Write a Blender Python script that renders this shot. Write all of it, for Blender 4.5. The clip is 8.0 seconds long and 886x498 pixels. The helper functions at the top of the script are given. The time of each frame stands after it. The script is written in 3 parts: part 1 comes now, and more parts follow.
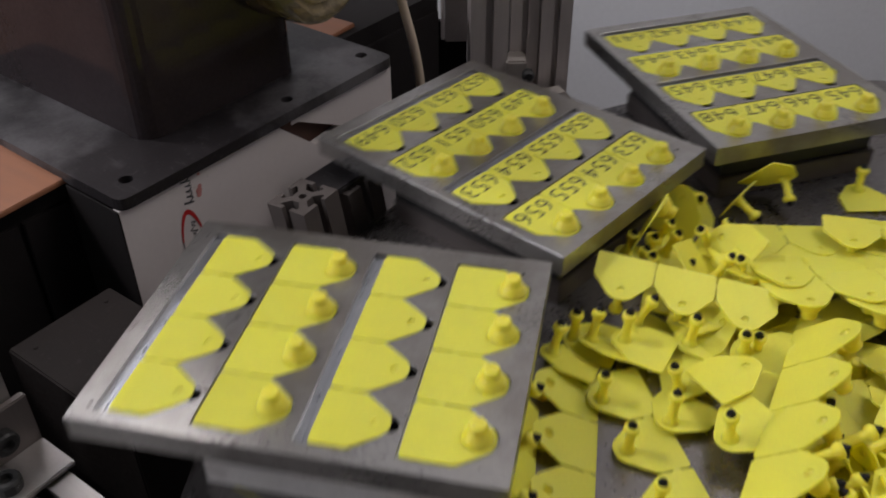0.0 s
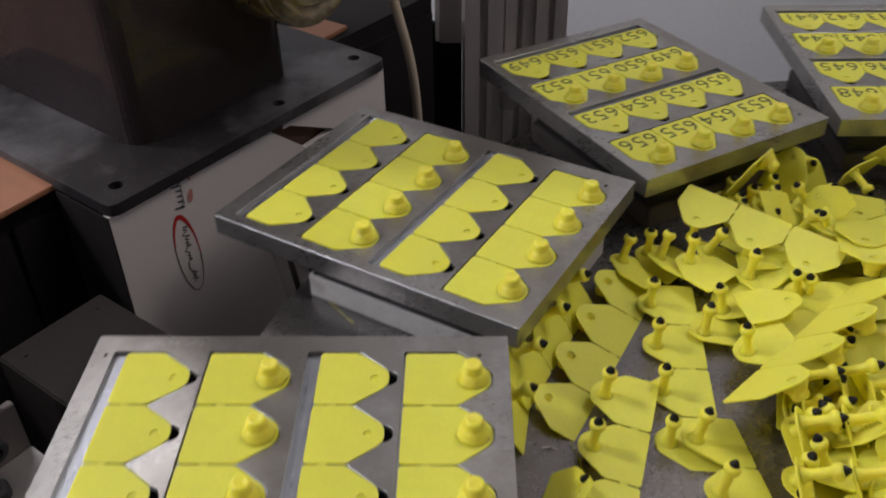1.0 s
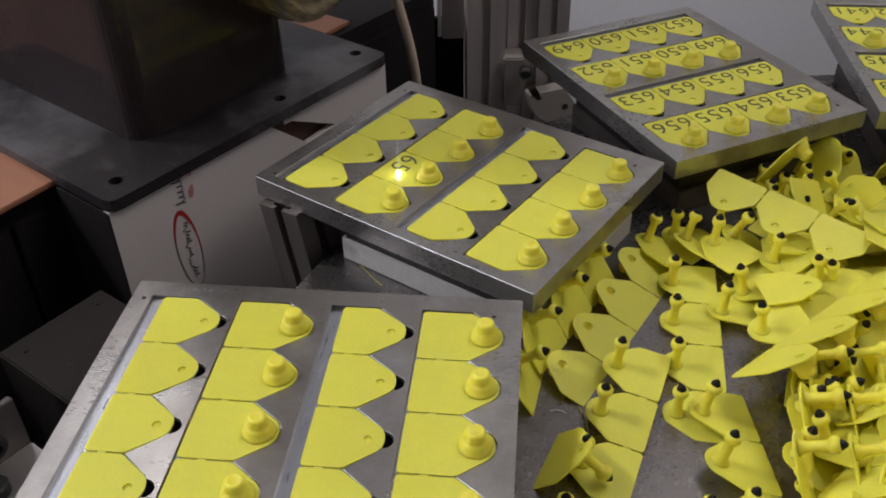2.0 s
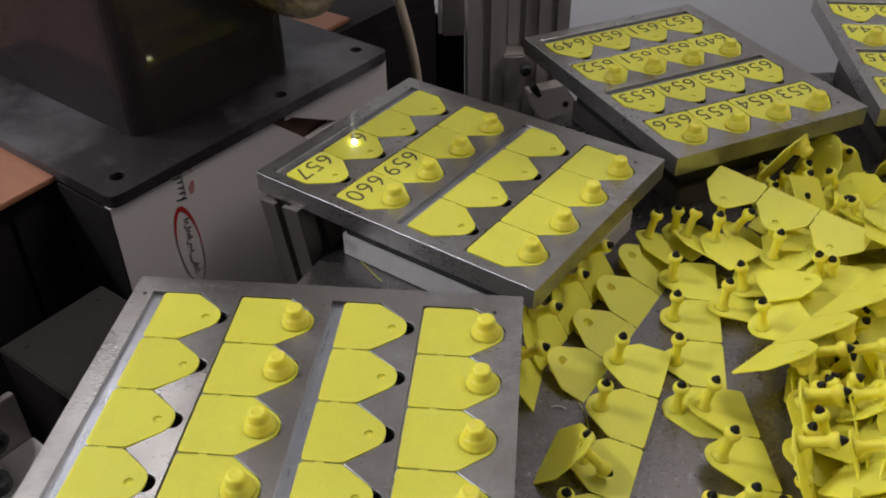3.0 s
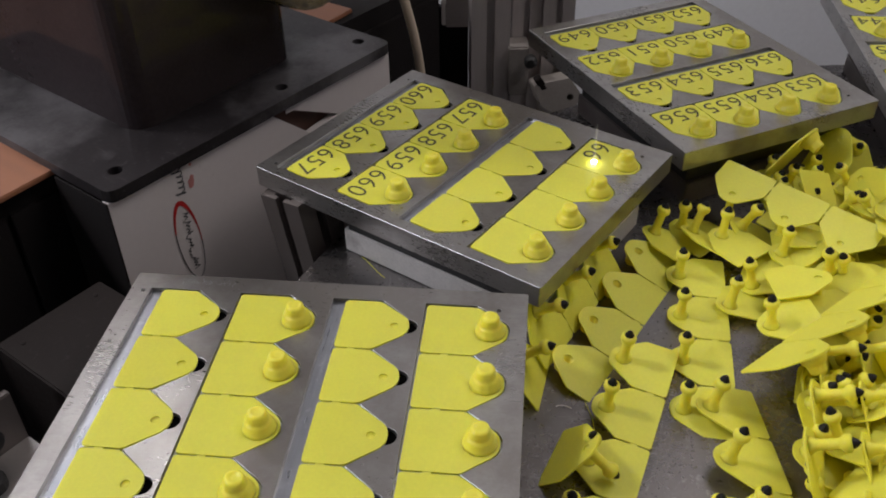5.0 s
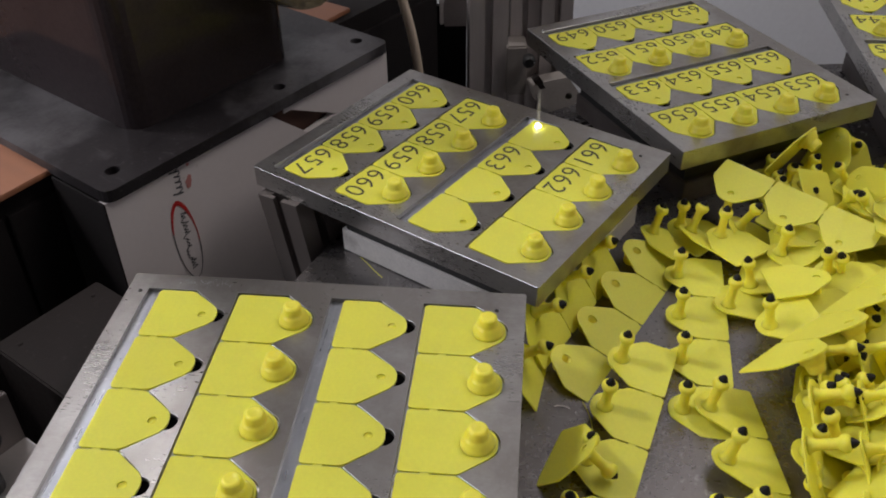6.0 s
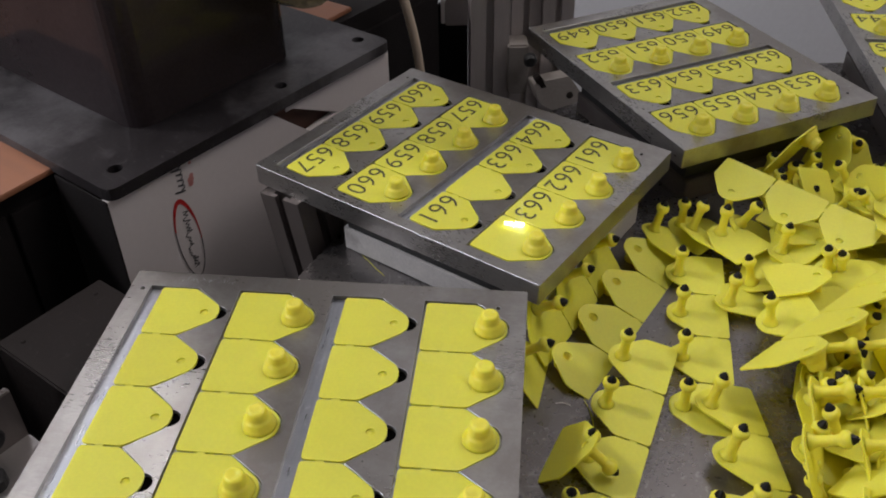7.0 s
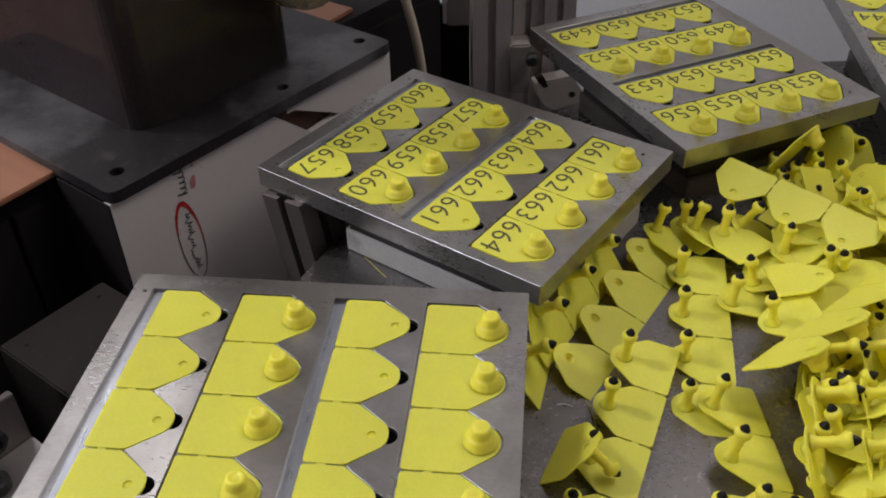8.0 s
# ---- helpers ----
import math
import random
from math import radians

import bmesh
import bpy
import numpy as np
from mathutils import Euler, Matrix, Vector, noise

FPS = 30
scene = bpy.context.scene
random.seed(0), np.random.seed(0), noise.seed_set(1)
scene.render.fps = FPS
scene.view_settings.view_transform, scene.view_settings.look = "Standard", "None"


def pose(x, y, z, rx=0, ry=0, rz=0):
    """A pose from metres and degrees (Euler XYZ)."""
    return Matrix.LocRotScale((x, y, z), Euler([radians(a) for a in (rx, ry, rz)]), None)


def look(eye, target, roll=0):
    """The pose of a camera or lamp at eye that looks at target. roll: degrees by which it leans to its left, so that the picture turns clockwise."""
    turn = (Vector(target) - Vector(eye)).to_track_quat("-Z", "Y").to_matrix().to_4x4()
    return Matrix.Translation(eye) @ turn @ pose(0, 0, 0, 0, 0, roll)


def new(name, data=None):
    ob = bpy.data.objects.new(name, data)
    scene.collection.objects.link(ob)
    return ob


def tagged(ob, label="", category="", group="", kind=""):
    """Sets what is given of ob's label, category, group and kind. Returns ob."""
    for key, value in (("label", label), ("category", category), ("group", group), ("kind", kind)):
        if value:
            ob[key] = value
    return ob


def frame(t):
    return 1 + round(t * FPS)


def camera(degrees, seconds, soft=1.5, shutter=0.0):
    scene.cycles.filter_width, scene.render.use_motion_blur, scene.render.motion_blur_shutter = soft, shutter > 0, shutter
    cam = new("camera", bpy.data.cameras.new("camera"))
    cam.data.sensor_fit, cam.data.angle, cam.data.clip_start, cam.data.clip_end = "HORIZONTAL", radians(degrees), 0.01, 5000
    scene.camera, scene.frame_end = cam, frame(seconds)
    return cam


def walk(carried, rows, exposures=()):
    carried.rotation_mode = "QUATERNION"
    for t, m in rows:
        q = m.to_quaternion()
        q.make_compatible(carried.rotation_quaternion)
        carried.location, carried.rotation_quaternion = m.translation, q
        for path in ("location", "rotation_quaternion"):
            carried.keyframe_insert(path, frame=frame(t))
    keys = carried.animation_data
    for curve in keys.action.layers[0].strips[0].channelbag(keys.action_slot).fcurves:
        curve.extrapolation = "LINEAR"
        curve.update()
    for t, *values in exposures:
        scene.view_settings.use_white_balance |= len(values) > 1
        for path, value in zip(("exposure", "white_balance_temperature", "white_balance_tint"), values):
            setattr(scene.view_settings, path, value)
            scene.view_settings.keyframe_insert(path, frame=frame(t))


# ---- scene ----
# One tag pitch on the work plates is the unit U; the rotary table's axis stands at x = y = 0.
U = 0.042
TOP = 0.85                      # reference height of the rotary table
DISC_TOP = -0.36                # the disc's upper face, in U from there
EYES = [
    # seconds, x, y, height over the table in U; degrees
    (0.0, -10.020, -6.917, 9.912, 53.25, 0.35, -1.25),
    (0.5, -9.931, -6.822, 9.905, 53.13, 0.57, -1.34),
    (1.0, -9.838, -6.796, 9.890, 53.28, 0.77, -1.37),
    (1.5, -9.810, -6.730, 9.852, 53.16, 0.87, -1.23),
    (3.0, -9.834, -6.776, 9.817, 52.96, 0.74, -1.16),
    (3.5, -9.828, -6.773, 9.775, 52.85, 0.80, -1.00),
    (4.0, -9.807, -6.695, 9.770, 52.77, 0.84, -0.94),
    (4.5, -9.844, -6.586, 9.735, 52.57, 0.79, -0.92),
    (6.0, -9.818, -6.491, 9.710, 52.37, 0.80, -1.05),
    (6.5, -9.835, -6.504, 9.716, 52.37, 0.78, -1.04),
    (7.0, -9.827, -6.546, 9.710, 52.37, 0.84, -1.00),
    (7.5, -9.818, -6.557, 9.731, 52.37, 1.02, -0.97),
    (8.0, -9.778, -6.521, 9.750, 52.27, 1.20, -0.92),
]
cam = camera(51.95, 8.0, soft=1.9, shutter=0.5)
walk(cam, [(t, pose(x * U, y * U, TOP + z * U, rx, ry, rz)) for t, x, y, z, rx, ry, rz in EYES])

# ---- light: a shop hall, its unseen lamps placed to suit shadows and highlights ----
world = bpy.data.worlds.new("hall_air")
scene.world = world
world.use_nodes = True
world.node_tree.nodes["Background"].inputs[0].default_value = (0.97, 0.93, 1.0, 1)
world.node_tree.nodes["Background"].inputs[1].default_value = 0.16
scene.view_settings.exposure = 0.0


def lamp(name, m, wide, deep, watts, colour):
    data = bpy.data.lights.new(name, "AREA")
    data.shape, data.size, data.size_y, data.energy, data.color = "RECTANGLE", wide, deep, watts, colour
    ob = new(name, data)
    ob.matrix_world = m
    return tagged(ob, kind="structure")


lamp("unseen_hall_light", look((-1.94, 0.59, 2.74), (-0.4, 0.2, 0.9)), 0.26, 0.38, 30.0, (0.985, 0.935, 0.95))
lamp("unseen_hall_light", look((0.60, 0.50, 2.70), (-0.3, 0.3, 0.9)), 1.8, 0.7, 23, (1.0, 0.925, 0.91))
# low lamp, added to brighten left-facing sides and the front chamfers
lamp("unseen_hall_light", look((-2.75, -0.55, 2.15), (-0.5, 0.2, 0.9)), 0.4, 1.6, 26, (0.90, 0.91, 1.0))

# ---- materials ----


def shader(name, base, rough=0.5, metal=0.0, spread=0.15, scale=40.0, bump=0.0, fine=600.0, stretch=None, second=None, amount=0.0, rough_spread=0.1, spec=0.5, per_object=0.0, scuff=None, scuffed=0.0):
    """A surface with variation at two scales, in object space, and a fine relief."""
    m = bpy.data.materials.new(name)
    m.use_nodes = True
    nt = m.node_tree
    b = nt.nodes["Principled BSDF"]
    b.inputs["Metallic"].default_value = metal
    b.inputs["Specular IOR Level"].default_value = spec
    co = nt.nodes.new("ShaderNodeTexCoord")
    out = co.outputs["Object"]
    if stretch:
        mp = nt.nodes.new("ShaderNodeMapping")
        mp.inputs["Scale"].default_value = stretch
        nt.links.new(out, mp.inputs["Vector"])
        out = mp.outputs["Vector"]
    n1 = nt.nodes.new("ShaderNodeTexNoise")
    n1.inputs["Scale"].default_value, n1.inputs["Detail"].default_value = scale, 6
    n2 = nt.nodes.new("ShaderNodeTexNoise")
    n2.inputs["Scale"].default_value, n2.inputs["Detail"].default_value = fine, 3
    nt.links.new(co.outputs["Object"], n1.inputs["Vector"])
    nt.links.new(out, n2.inputs["Vector"])
    mix = nt.nodes.new("ShaderNodeMath")
    mix.operation = "MULTIPLY_ADD"
    mix.inputs[1].default_value = 0.45
    nt.links.new(n2.outputs["Fac"], mix.inputs[0])
    half = nt.nodes.new("ShaderNodeMath")
    half.operation = "MULTIPLY"
    half.inputs[1].default_value = 0.55
    nt.links.new(n1.outputs["Fac"], half.inputs[0])
    nt.links.new(half.outputs[0], mix.inputs[2])
    ramp = nt.nodes.new("ShaderNodeValToRGB")
    lo = [c * (1 - spread) for c in base]
    hi = [min(1, c * (1 + spread)) for c in base]
    ramp.color_ramp.elements[0].position, ramp.color_ramp.elements[0].color = 0.32, (*lo, 1)
    ramp.color_ramp.elements[1].position, ramp.color_ramp.elements[1].color = 0.68, (*hi, 1)
    nt.links.new(mix.outputs[0], ramp.inputs[0])
    colour = ramp.outputs[0]
    if second:
        n3 = nt.nodes.new("ShaderNodeTexNoise")
        n3.inputs["Scale"].default_value, n3.inputs["Detail"].default_value, n3.inputs["Roughness"].default_value = scale * 0.6, 8, 0.65
        nt.links.new(co.outputs["Object"], n3.inputs["Vector"])
        r3 = nt.nodes.new("ShaderNodeMapRange")
        r3.inputs["From Min"].default_value, r3.inputs["From Max"].default_value = 0.62 - amount * 0.35, 0.72 - amount * 0.25
        nt.links.new(n3.outputs["Fac"], r3.inputs["Value"])
        mc = nt.nodes.new("ShaderNodeMix")
        mc.data_type = "RGBA"
        nt.links.new(r3.outputs["Result"], mc.inputs["Factor"])
        nt.links.new(colour, mc.inputs["A"])
        mc.inputs["B"].default_value = (*second, 1)
        colour = mc.outputs["Result"]
    if scuff:
        # fine scratches and rubbed spots
        for size, thin, limit in ((55.0, (1.0, 0.16, 1.0), 0.72), (40.0, (0.13, 1.0, 1.0), 0.74), (60.0, (1.0, 1.0, 1.0), 0.68), (200.0, (1.0, 1.0, 1.0), 0.70)):
            mp2 = nt.nodes.new("ShaderNodeMapping")
            mp2.inputs["Scale"].default_value, mp2.inputs["Rotation"].default_value = thin, (0, 0, 0.3 + size)
            n4 = nt.nodes.new("ShaderNodeTexNoise")
            n4.inputs["Scale"].default_value, n4.inputs["Detail"].default_value = size * 4, 4
            nt.links.new(co.outputs["Object"], mp2.inputs["Vector"])
            nt.links.new(mp2.outputs["Vector"], n4.inputs["Vector"])
            r4 = nt.nodes.new("ShaderNodeMapRange")
            r4.inputs["From Min"].default_value, r4.inputs["From Max"].default_value = limit - 0.06, limit + 0.06
            r4.inputs["To Max"].default_value = scuffed
            nt.links.new(n4.outputs["Fac"], r4.inputs["Value"])
            m4 = nt.nodes.new("ShaderNodeMix")
            m4.data_type = "RGBA"
            nt.links.new(r4.outputs["Result"], m4.inputs["Factor"])
            nt.links.new(colour, m4.inputs["A"])
            m4.inputs["B"].default_value = (*scuff, 1)
            colour = m4.outputs["Result"]
    if per_object:
        info = nt.nodes.new("ShaderNodeObjectInfo")
        rng = nt.nodes.new("ShaderNodeMapRange")
        rng.inputs["To Min"].default_value, rng.inputs["To Max"].default_value = 1 - per_object, 1 + per_object
        nt.links.new(info.outputs["Random"], rng.inputs["Value"])
        hsv = nt.nodes.new("ShaderNodeHueSaturation")
        nt.links.new(rng.outputs["Result"], hsv.inputs["Value"])
        nt.links.new(colour, hsv.inputs["Color"])
        colour = hsv.outputs["Color"]
    nt.links.new(colour, b.inputs["Base Color"])
    rr = nt.nodes.new("ShaderNodeMapRange")
    rr.inputs["From Min"].default_value, rr.inputs["From Max"].default_value = 0.3, 0.7
    rr.inputs["To Min"].default_value, rr.inputs["To Max"].default_value = max(0.03, rough - rough_spread), min(1, rough + rough_spread)
    nt.links.new(mix.outputs[0], rr.inputs["Value"])
    nt.links.new(rr.outputs["Result"], b.inputs["Roughness"])
    if bump:
        bp = nt.nodes.new("ShaderNodeBump")
        bp.inputs["Strength"].default_value, bp.inputs["Distance"].default_value = bump, 0.001
        nt.links.new(n2.outputs["Fac"], bp.inputs["Height"])
        nt.links.new(bp.outputs["Normal"], b.inputs["Normal"])
    return m


def glowing(name, colour, strength):
    m = bpy.data.materials.new(name)
    m.use_nodes = True
    b = m.node_tree.nodes["Principled BSDF"]
    b.inputs["Base Color"].default_value = (*colour, 1)
    b.inputs["Emission Color"].default_value = (*colour, 1)
    b.inputs["Emission Strength"].default_value = strength
    return m


YELLOW = shader("yellow_plastic", (0.852, 0.778, 0.09), 0.48, spec=0.3, spread=0.05, scale=28, bump=0.008, fine=500, rough_spread=0.05, per_object=0.05)
THICK_YELLOW = shader("thick_yellow_plastic", (0.84, 0.745, 0.08), 0.42, spread=0.04, scale=28, bump=0.008, fine=500, rough_spread=0.05, per_object=0.04)
for m in (YELLOW, THICK_YELLOW):
    # thin moulded plastic: some light passes under the skin
    b = m.node_tree.nodes["Principled BSDF"]
    b.inputs["Subsurface Weight"].default_value = 0.7
    b.inputs["Subsurface Radius"].default_value = (0.006, 0.005, 0.001)
    b.inputs["Subsurface Scale"].default_value = 1.0
INK = shader("laser_mark", (0.085, 0.078, 0.032), 0.7, spread=0.2, scale=300)
EDGE = shader("glint_chamfer", (0.46, 0.46, 0.465), 0.36, 1.0, spread=0.15, scale=60, bump=0.1, fine=500)
STEEL = shader("ground_steel", (0.400, 0.388, 0.372), 0.30, 0.85, spread=0.14, scale=16, bump=0.008, fine=900, stretch=(1, 0.25, 1), second=(0.29, 0.27, 0.252), amount=0.45, scuff=(0.50, 0.51, 0.52), scuffed=0.14, rough_spread=0.06)
POCKET = shader("milled_pocket", (0.44, 0.46, 0.50), 0.32, 0.9, spread=0.15, scale=50, bump=0.15, fine=400, stretch=(0.1, 1, 1), scuff=(0.7, 0.72, 0.76), scuffed=0.6)
DISC = shader("table_sheet_metal", (0.165, 0.156, 0.155), 0.29, 0.72, spread=0.16, scale=9, bump=0.06, fine=300, second=(0.155, 0.140, 0.132), amount=0.45, scuff=(0.38, 0.37, 0.37), scuffed=0.4)
ALU = shader("aluminium_profile", (0.42, 0.40, 0.385), 0.42, 0.8, spread=0.08, scale=20, bump=0.06, fine=400, stretch=(1, 1, 0.05))
BLOCK = shader("sawn_aluminium", (0.82, 0.79, 0.76), 0.5, 0.2, spread=0.12, scale=40, bump=0.2, fine=500, second=(0.50, 0.46, 0.43), amount=0.25)
BLACK = shader("black_painted_steel", (0.018, 0.0155, 0.0168), 0.40, spread=0.35, scale=11, bump=0.08, fine=350, second=(0.095, 0.090, 0.094), amount=0.26, spec=0.36, scuff=(0.12, 0.115, 0.115), scuffed=0.35)
COLUMN = shader("black_column_paint", (0.030, 0.0235, 0.025), 0.07, spread=0.2, scale=12, bump=0.006, fine=300, spec=0.13, rough_spread=0.02)
TIP = shader("black_stud_tip", (0.006, 0.005, 0.005), 0.5, spread=0.2, scale=80, spec=0.3)
RUBBER = shader("black_plastic", (0.018, 0.018, 0.018), 0.5, spread=0.2, scale=80)
DARKSTEEL = shader("dark_oily_steel", (0.017, 0.0135, 0.0125), 0.6, 0.05, spread=0.25, scale=14, bump=0.1, fine=250, second=(0.03, 0.026, 0.024), amount=0.12, spec=0.15, scuff=(0.07, 0.063, 0.06), scuffed=0.2)
CASTING = shader("grey_casting", (0.33, 0.30, 0.275), 0.5, 0.3, spread=0.12, scale=25, bump=0.08, fine=350)
RISER_BROWN = shader("brown_grey_riser", (0.13, 0.112, 0.105), 0.45, 0.4, spread=0.2, scale=18, bump=0.1, fine=300, second=(0.09, 0.075, 0.068), amount=0.3)
FRAME = shader("frame_profile", (0.52, 0.475, 0.455), 0.5, 0.35, spread=0.1, scale=20, bump=0.06, fine=400, stretch=(1, 1, 0.05))
BRONZE = shader("dull_profile", (0.17, 0.148, 0.138), 0.42, 0.55, spread=0.1, scale=20, bump=0.06, fine=400, stretch=(1, 1, 0.05))
DARK = shader("dark_cabinet", (0.013, 0.011, 0.011), 0.7, spread=0.3, scale=10, spec=0.16)
GUARD = shader("guard_sheet", (0.34, 0.30, 0.29), 0.5, 0.3, spread=0.12, scale=10, bump=0.05)
WHITE = shader("white_laminate", (0.64, 0.59, 0.575), 0.35, spread=0.03, scale=6, bump=0.03, fine=200, second=(0.66, 0.60, 0.58), amount=0.1)
WALLPAINT = shader("white_wall_paint", (0.80, 0.81, 0.84), 0.75, spread=0.04, scale=3, bump=0.1, fine=120)
WOOD = shader("orange_wood", (0.27, 0.115, 0.06), 0.5, spread=0.18, scale=10, bump=0.1, fine=120, stretch=(1, 0.08, 1))
BROWN = shader("brown_board", (0.085, 0.038, 0.026), 0.6, spread=0.2, scale=20)
CABLE = shader("beige_hose", (0.52, 0.43, 0.33), 0.4, spread=0.08, scale=40)
FILM = shader("amber_film", (0.26, 0.20, 0.11), 0.14, spread=0.5, scale=30, bump=0.6, fine=160, stretch=(0.2, 1, 1), second=(0.06, 0.045, 0.025), amount=0.6)
REDINK = shader("red_print", (0.45, 0.02, 0.02), 0.5, spread=0.05)
GREYINK = shader("dark_print", (0.06, 0.06, 0.065), 0.5, spread=0.05)
PINKINK = shader("pale_red_print", (0.52, 0.22, 0.2), 0.5, spread=0.05)
CONCRETE = shader("concrete_floor", (0.25, 0.24, 0.23), 0.7, spread=0.15, scale=3, bump=0.2, fine=90)
CEILING = shader("ceiling_paint", (0.20, 0.198, 0.195), 0.8, spread=0.04, scale=2)
# matte black that stands for the shade inside the stud holes
HOLE_SHADE = shader("hole_shade_black", (0.004, 0.004, 0.004), 0.9, spread=0.2, spec=0.0)
SPARK = glowing("laser_spark", (1.0, 0.96, 0.78), 48.0)
# glow for the streak of light that is drawn over the spark
LIGHT_STREAK = glowing("spark_light_streak", (1.0, 0.95, 0.75), 0.9)
LIGHT_STREAK.node_tree.nodes["Principled BSDF"].inputs["Alpha"].default_value = 0.06

# ---- mesh helpers ----


def to_mesh(name, bm, material, smooth=False):
    me = bpy.data.meshes.new(name)
    bmesh.ops.recalc_face_normals(bm, faces=bm.faces)
    bm.to_mesh(me)
    bm.free()
    me.materials.append(material)
    if smooth:
        for p in me.polygons:
            p.use_smooth = True
    return me


def part(name, bm, material, parent, label="", m=None, smooth=False):
    me = bm if isinstance(bm, bpy.types.Mesh) else to_mesh(name, bm, material, smooth)
    ob = new(name, me)
    ob.parent = parent
    if m is not None:
        ob.matrix_basis = m
    return tagged(ob, label=label)


def box(bm, x0, x1, y0, y1, z0, z1, bevel=0.0, m=None):
    made = bmesh.ops.create_cube(bm, size=1)["verts"]
    bmesh.ops.transform(bm, matrix=Matrix.LocRotScale(((x0 + x1) / 2, (y0 + y1) / 2, (z0 + z1) / 2), None, (x1 - x0, y1 - y0, z1 - z0)), verts=made)
    if bevel:
        edges = list({e for v in made for e in v.link_edges})
        made = [v for f in bmesh.ops.bevel(bm, geom=edges, offset=bevel, segments=2, affect="EDGES")["faces"] for v in f.verts] + [v for v in made if v.is_valid]
        made = list(set(made))
    if m is not None:
        bmesh.ops.transform(bm, matrix=m, verts=made)
    return made


def lathe(bm, profile, sides=20, m=None):
    """Turns (radius, height) pairs round the z axis; closed at both ends."""
    rings = [[bm.verts.new((r * math.cos(2 * math.pi * i / sides), r * math.sin(2 * math.pi * i / sides), z)) for i in range(sides)] for r, z in profile]
    for a, b in zip(rings, rings[1:]):
        for i in range(sides):
            bm.faces.new((a[i], a[(i + 1) % sides], b[(i + 1) % sides], b[i]))
    bm.faces.new(rings[0][::-1])
    bm.faces.new(rings[-1])
    if m is not None:
        bmesh.ops.transform(bm, matrix=m, verts=[v for r in rings for v in r])


def slab(bm, outline, z0, z1, holes=(), bevel=0.0):
    """A flat piece of any outline, with holes through it."""
    loops = []
    for ring in (outline, *holes):
        vs = [bm.verts.new((x, y, z1)) for x, y in ring]
        loops.append((vs, [bm.edges.new((vs[i], vs[(i + 1) % len(vs)])) for i in range(len(vs))]))
    top = bmesh.ops.triangle_fill(bm, edges=[e for _, es in loops for e in es], use_beauty=True, use_dissolve=False, normal=(0, 0, 1))
    faces = [f for f in top["geom"] if isinstance(f, bmesh.types.BMFace)]
    low = {}
    for vs, _ in loops:
        for v in vs:
            low[v] = bm.verts.new((v.co.x, v.co.y, z0))
    for f in faces:
        bm.faces.new([low[v] for v in reversed(f.verts)])
    for vs, _ in loops:
        for i, v in enumerate(vs):
            w = vs[(i + 1) % len(vs)]
            bm.faces.new((v, w, low[w], low[v]))


def rounded(points, radius, steps=4):
    """A polygon with its corners rounded off."""
    out = []
    n = len(points)
    for i in range(n):
        p, a, b = Vector(points[i]), Vector(points[i - 1]), Vector(points[(i + 1) % n])
        r = radius[i] if isinstance(radius, (list, tuple)) else radius
        if r <= 0:
            out.append(tuple(p))
            continue
        da, db = (a - p), (b - p)
        r = min(r, da.length * 0.45, db.length * 0.45)
        s, e = p + da.normalized() * r, p + db.normalized() * r
        for k in range(steps + 1):
            f = k / steps
            out.append(tuple((1 - f) ** 2 * s + 2 * f * (1 - f) * p + f * f * e))
    return out


def circle(x, y, r, n=16):
    return [(x + r * math.cos(2 * math.pi * i / n), y + r * math.sin(2 * math.pi * i / n)) for i in range(n)]


def at(x, y, z=0.0):
    """A place given in U from the table's axis and top."""
    return Vector((x * U, y * U, TOP + z * U))


# ---- what turns with the table ----
TURN = [(0.0, 23.64), (0.1, 19.7), (0.2, 16.4), (0.3, 13.6), (0.4, 12.5), (0.5, 11.85), (0.6, 11.45), (0.7, 9.95), (0.8, 8.25), (0.9, 6.5), (1.0, 4.6), (1.1, 2.95), (1.2, 1.9), (1.3, 0.95), (1.4, 0.35), (1.5, 0.0), (1.6, 0.0), (8.0, 0.0)]
CARRIED = []


def carried(ob, m):
    """Rests on the rotary table, at the pose m once the table stands still."""
    ob.matrix_basis = m
    CARRIED.append((ob, m.copy()))
    return ob


# ---- the hall ----


def wall(name, x0, x1, y0, y1, z0, z1, material):
    bm = bmesh.new()
    box(bm, x0, x1, y0, y1, z0, z1)
    return tagged(new(name, to_mesh(name, bm, material)), kind="structure")


tagged(wall("floor", -3, 3, -3, 1.15, -0.1, 0, CONCRETE), "grey concrete workshop floor", "floor")
tagged(wall("ceiling", -3, 3, -3, 1.15, 2.8, 2.9, CEILING), "plain dark grey ceiling", "ceiling")
tagged(wall("wall_north", -3, 3, 1.15, 1.27, 0, 2.8, WALLPAINT), "smooth white painted wall behind the table", "wall")
tagged(wall("wall_south", -3, 3, -3.12, -3, 0, 2.8, WALLPAINT), "plain white wall", "wall")
tagged(wall("wall_west", -3.12, -3, -3, 1.15, 0, 2.8, WALLPAINT), "plain white wall", "wall")
tagged(wall("wall_east", 3, 3.12, -3, 1.15, 0, 2.8, WALLPAINT), "plain white wall", "wall")

# ---- rotary table ----


def rotary_table():
    thing = tagged(new("rotary_table"), "round grey metal indexing table turning on a pedestal", "table")
    bm = bmesh.new()
    slab(bm, circle(0, 0, 13.6 * U, 128), (DISC_TOP - 0.3) * U, DISC_TOP * U)
    part("disc", bm, DISC, thing)
    bm = bmesh.new()
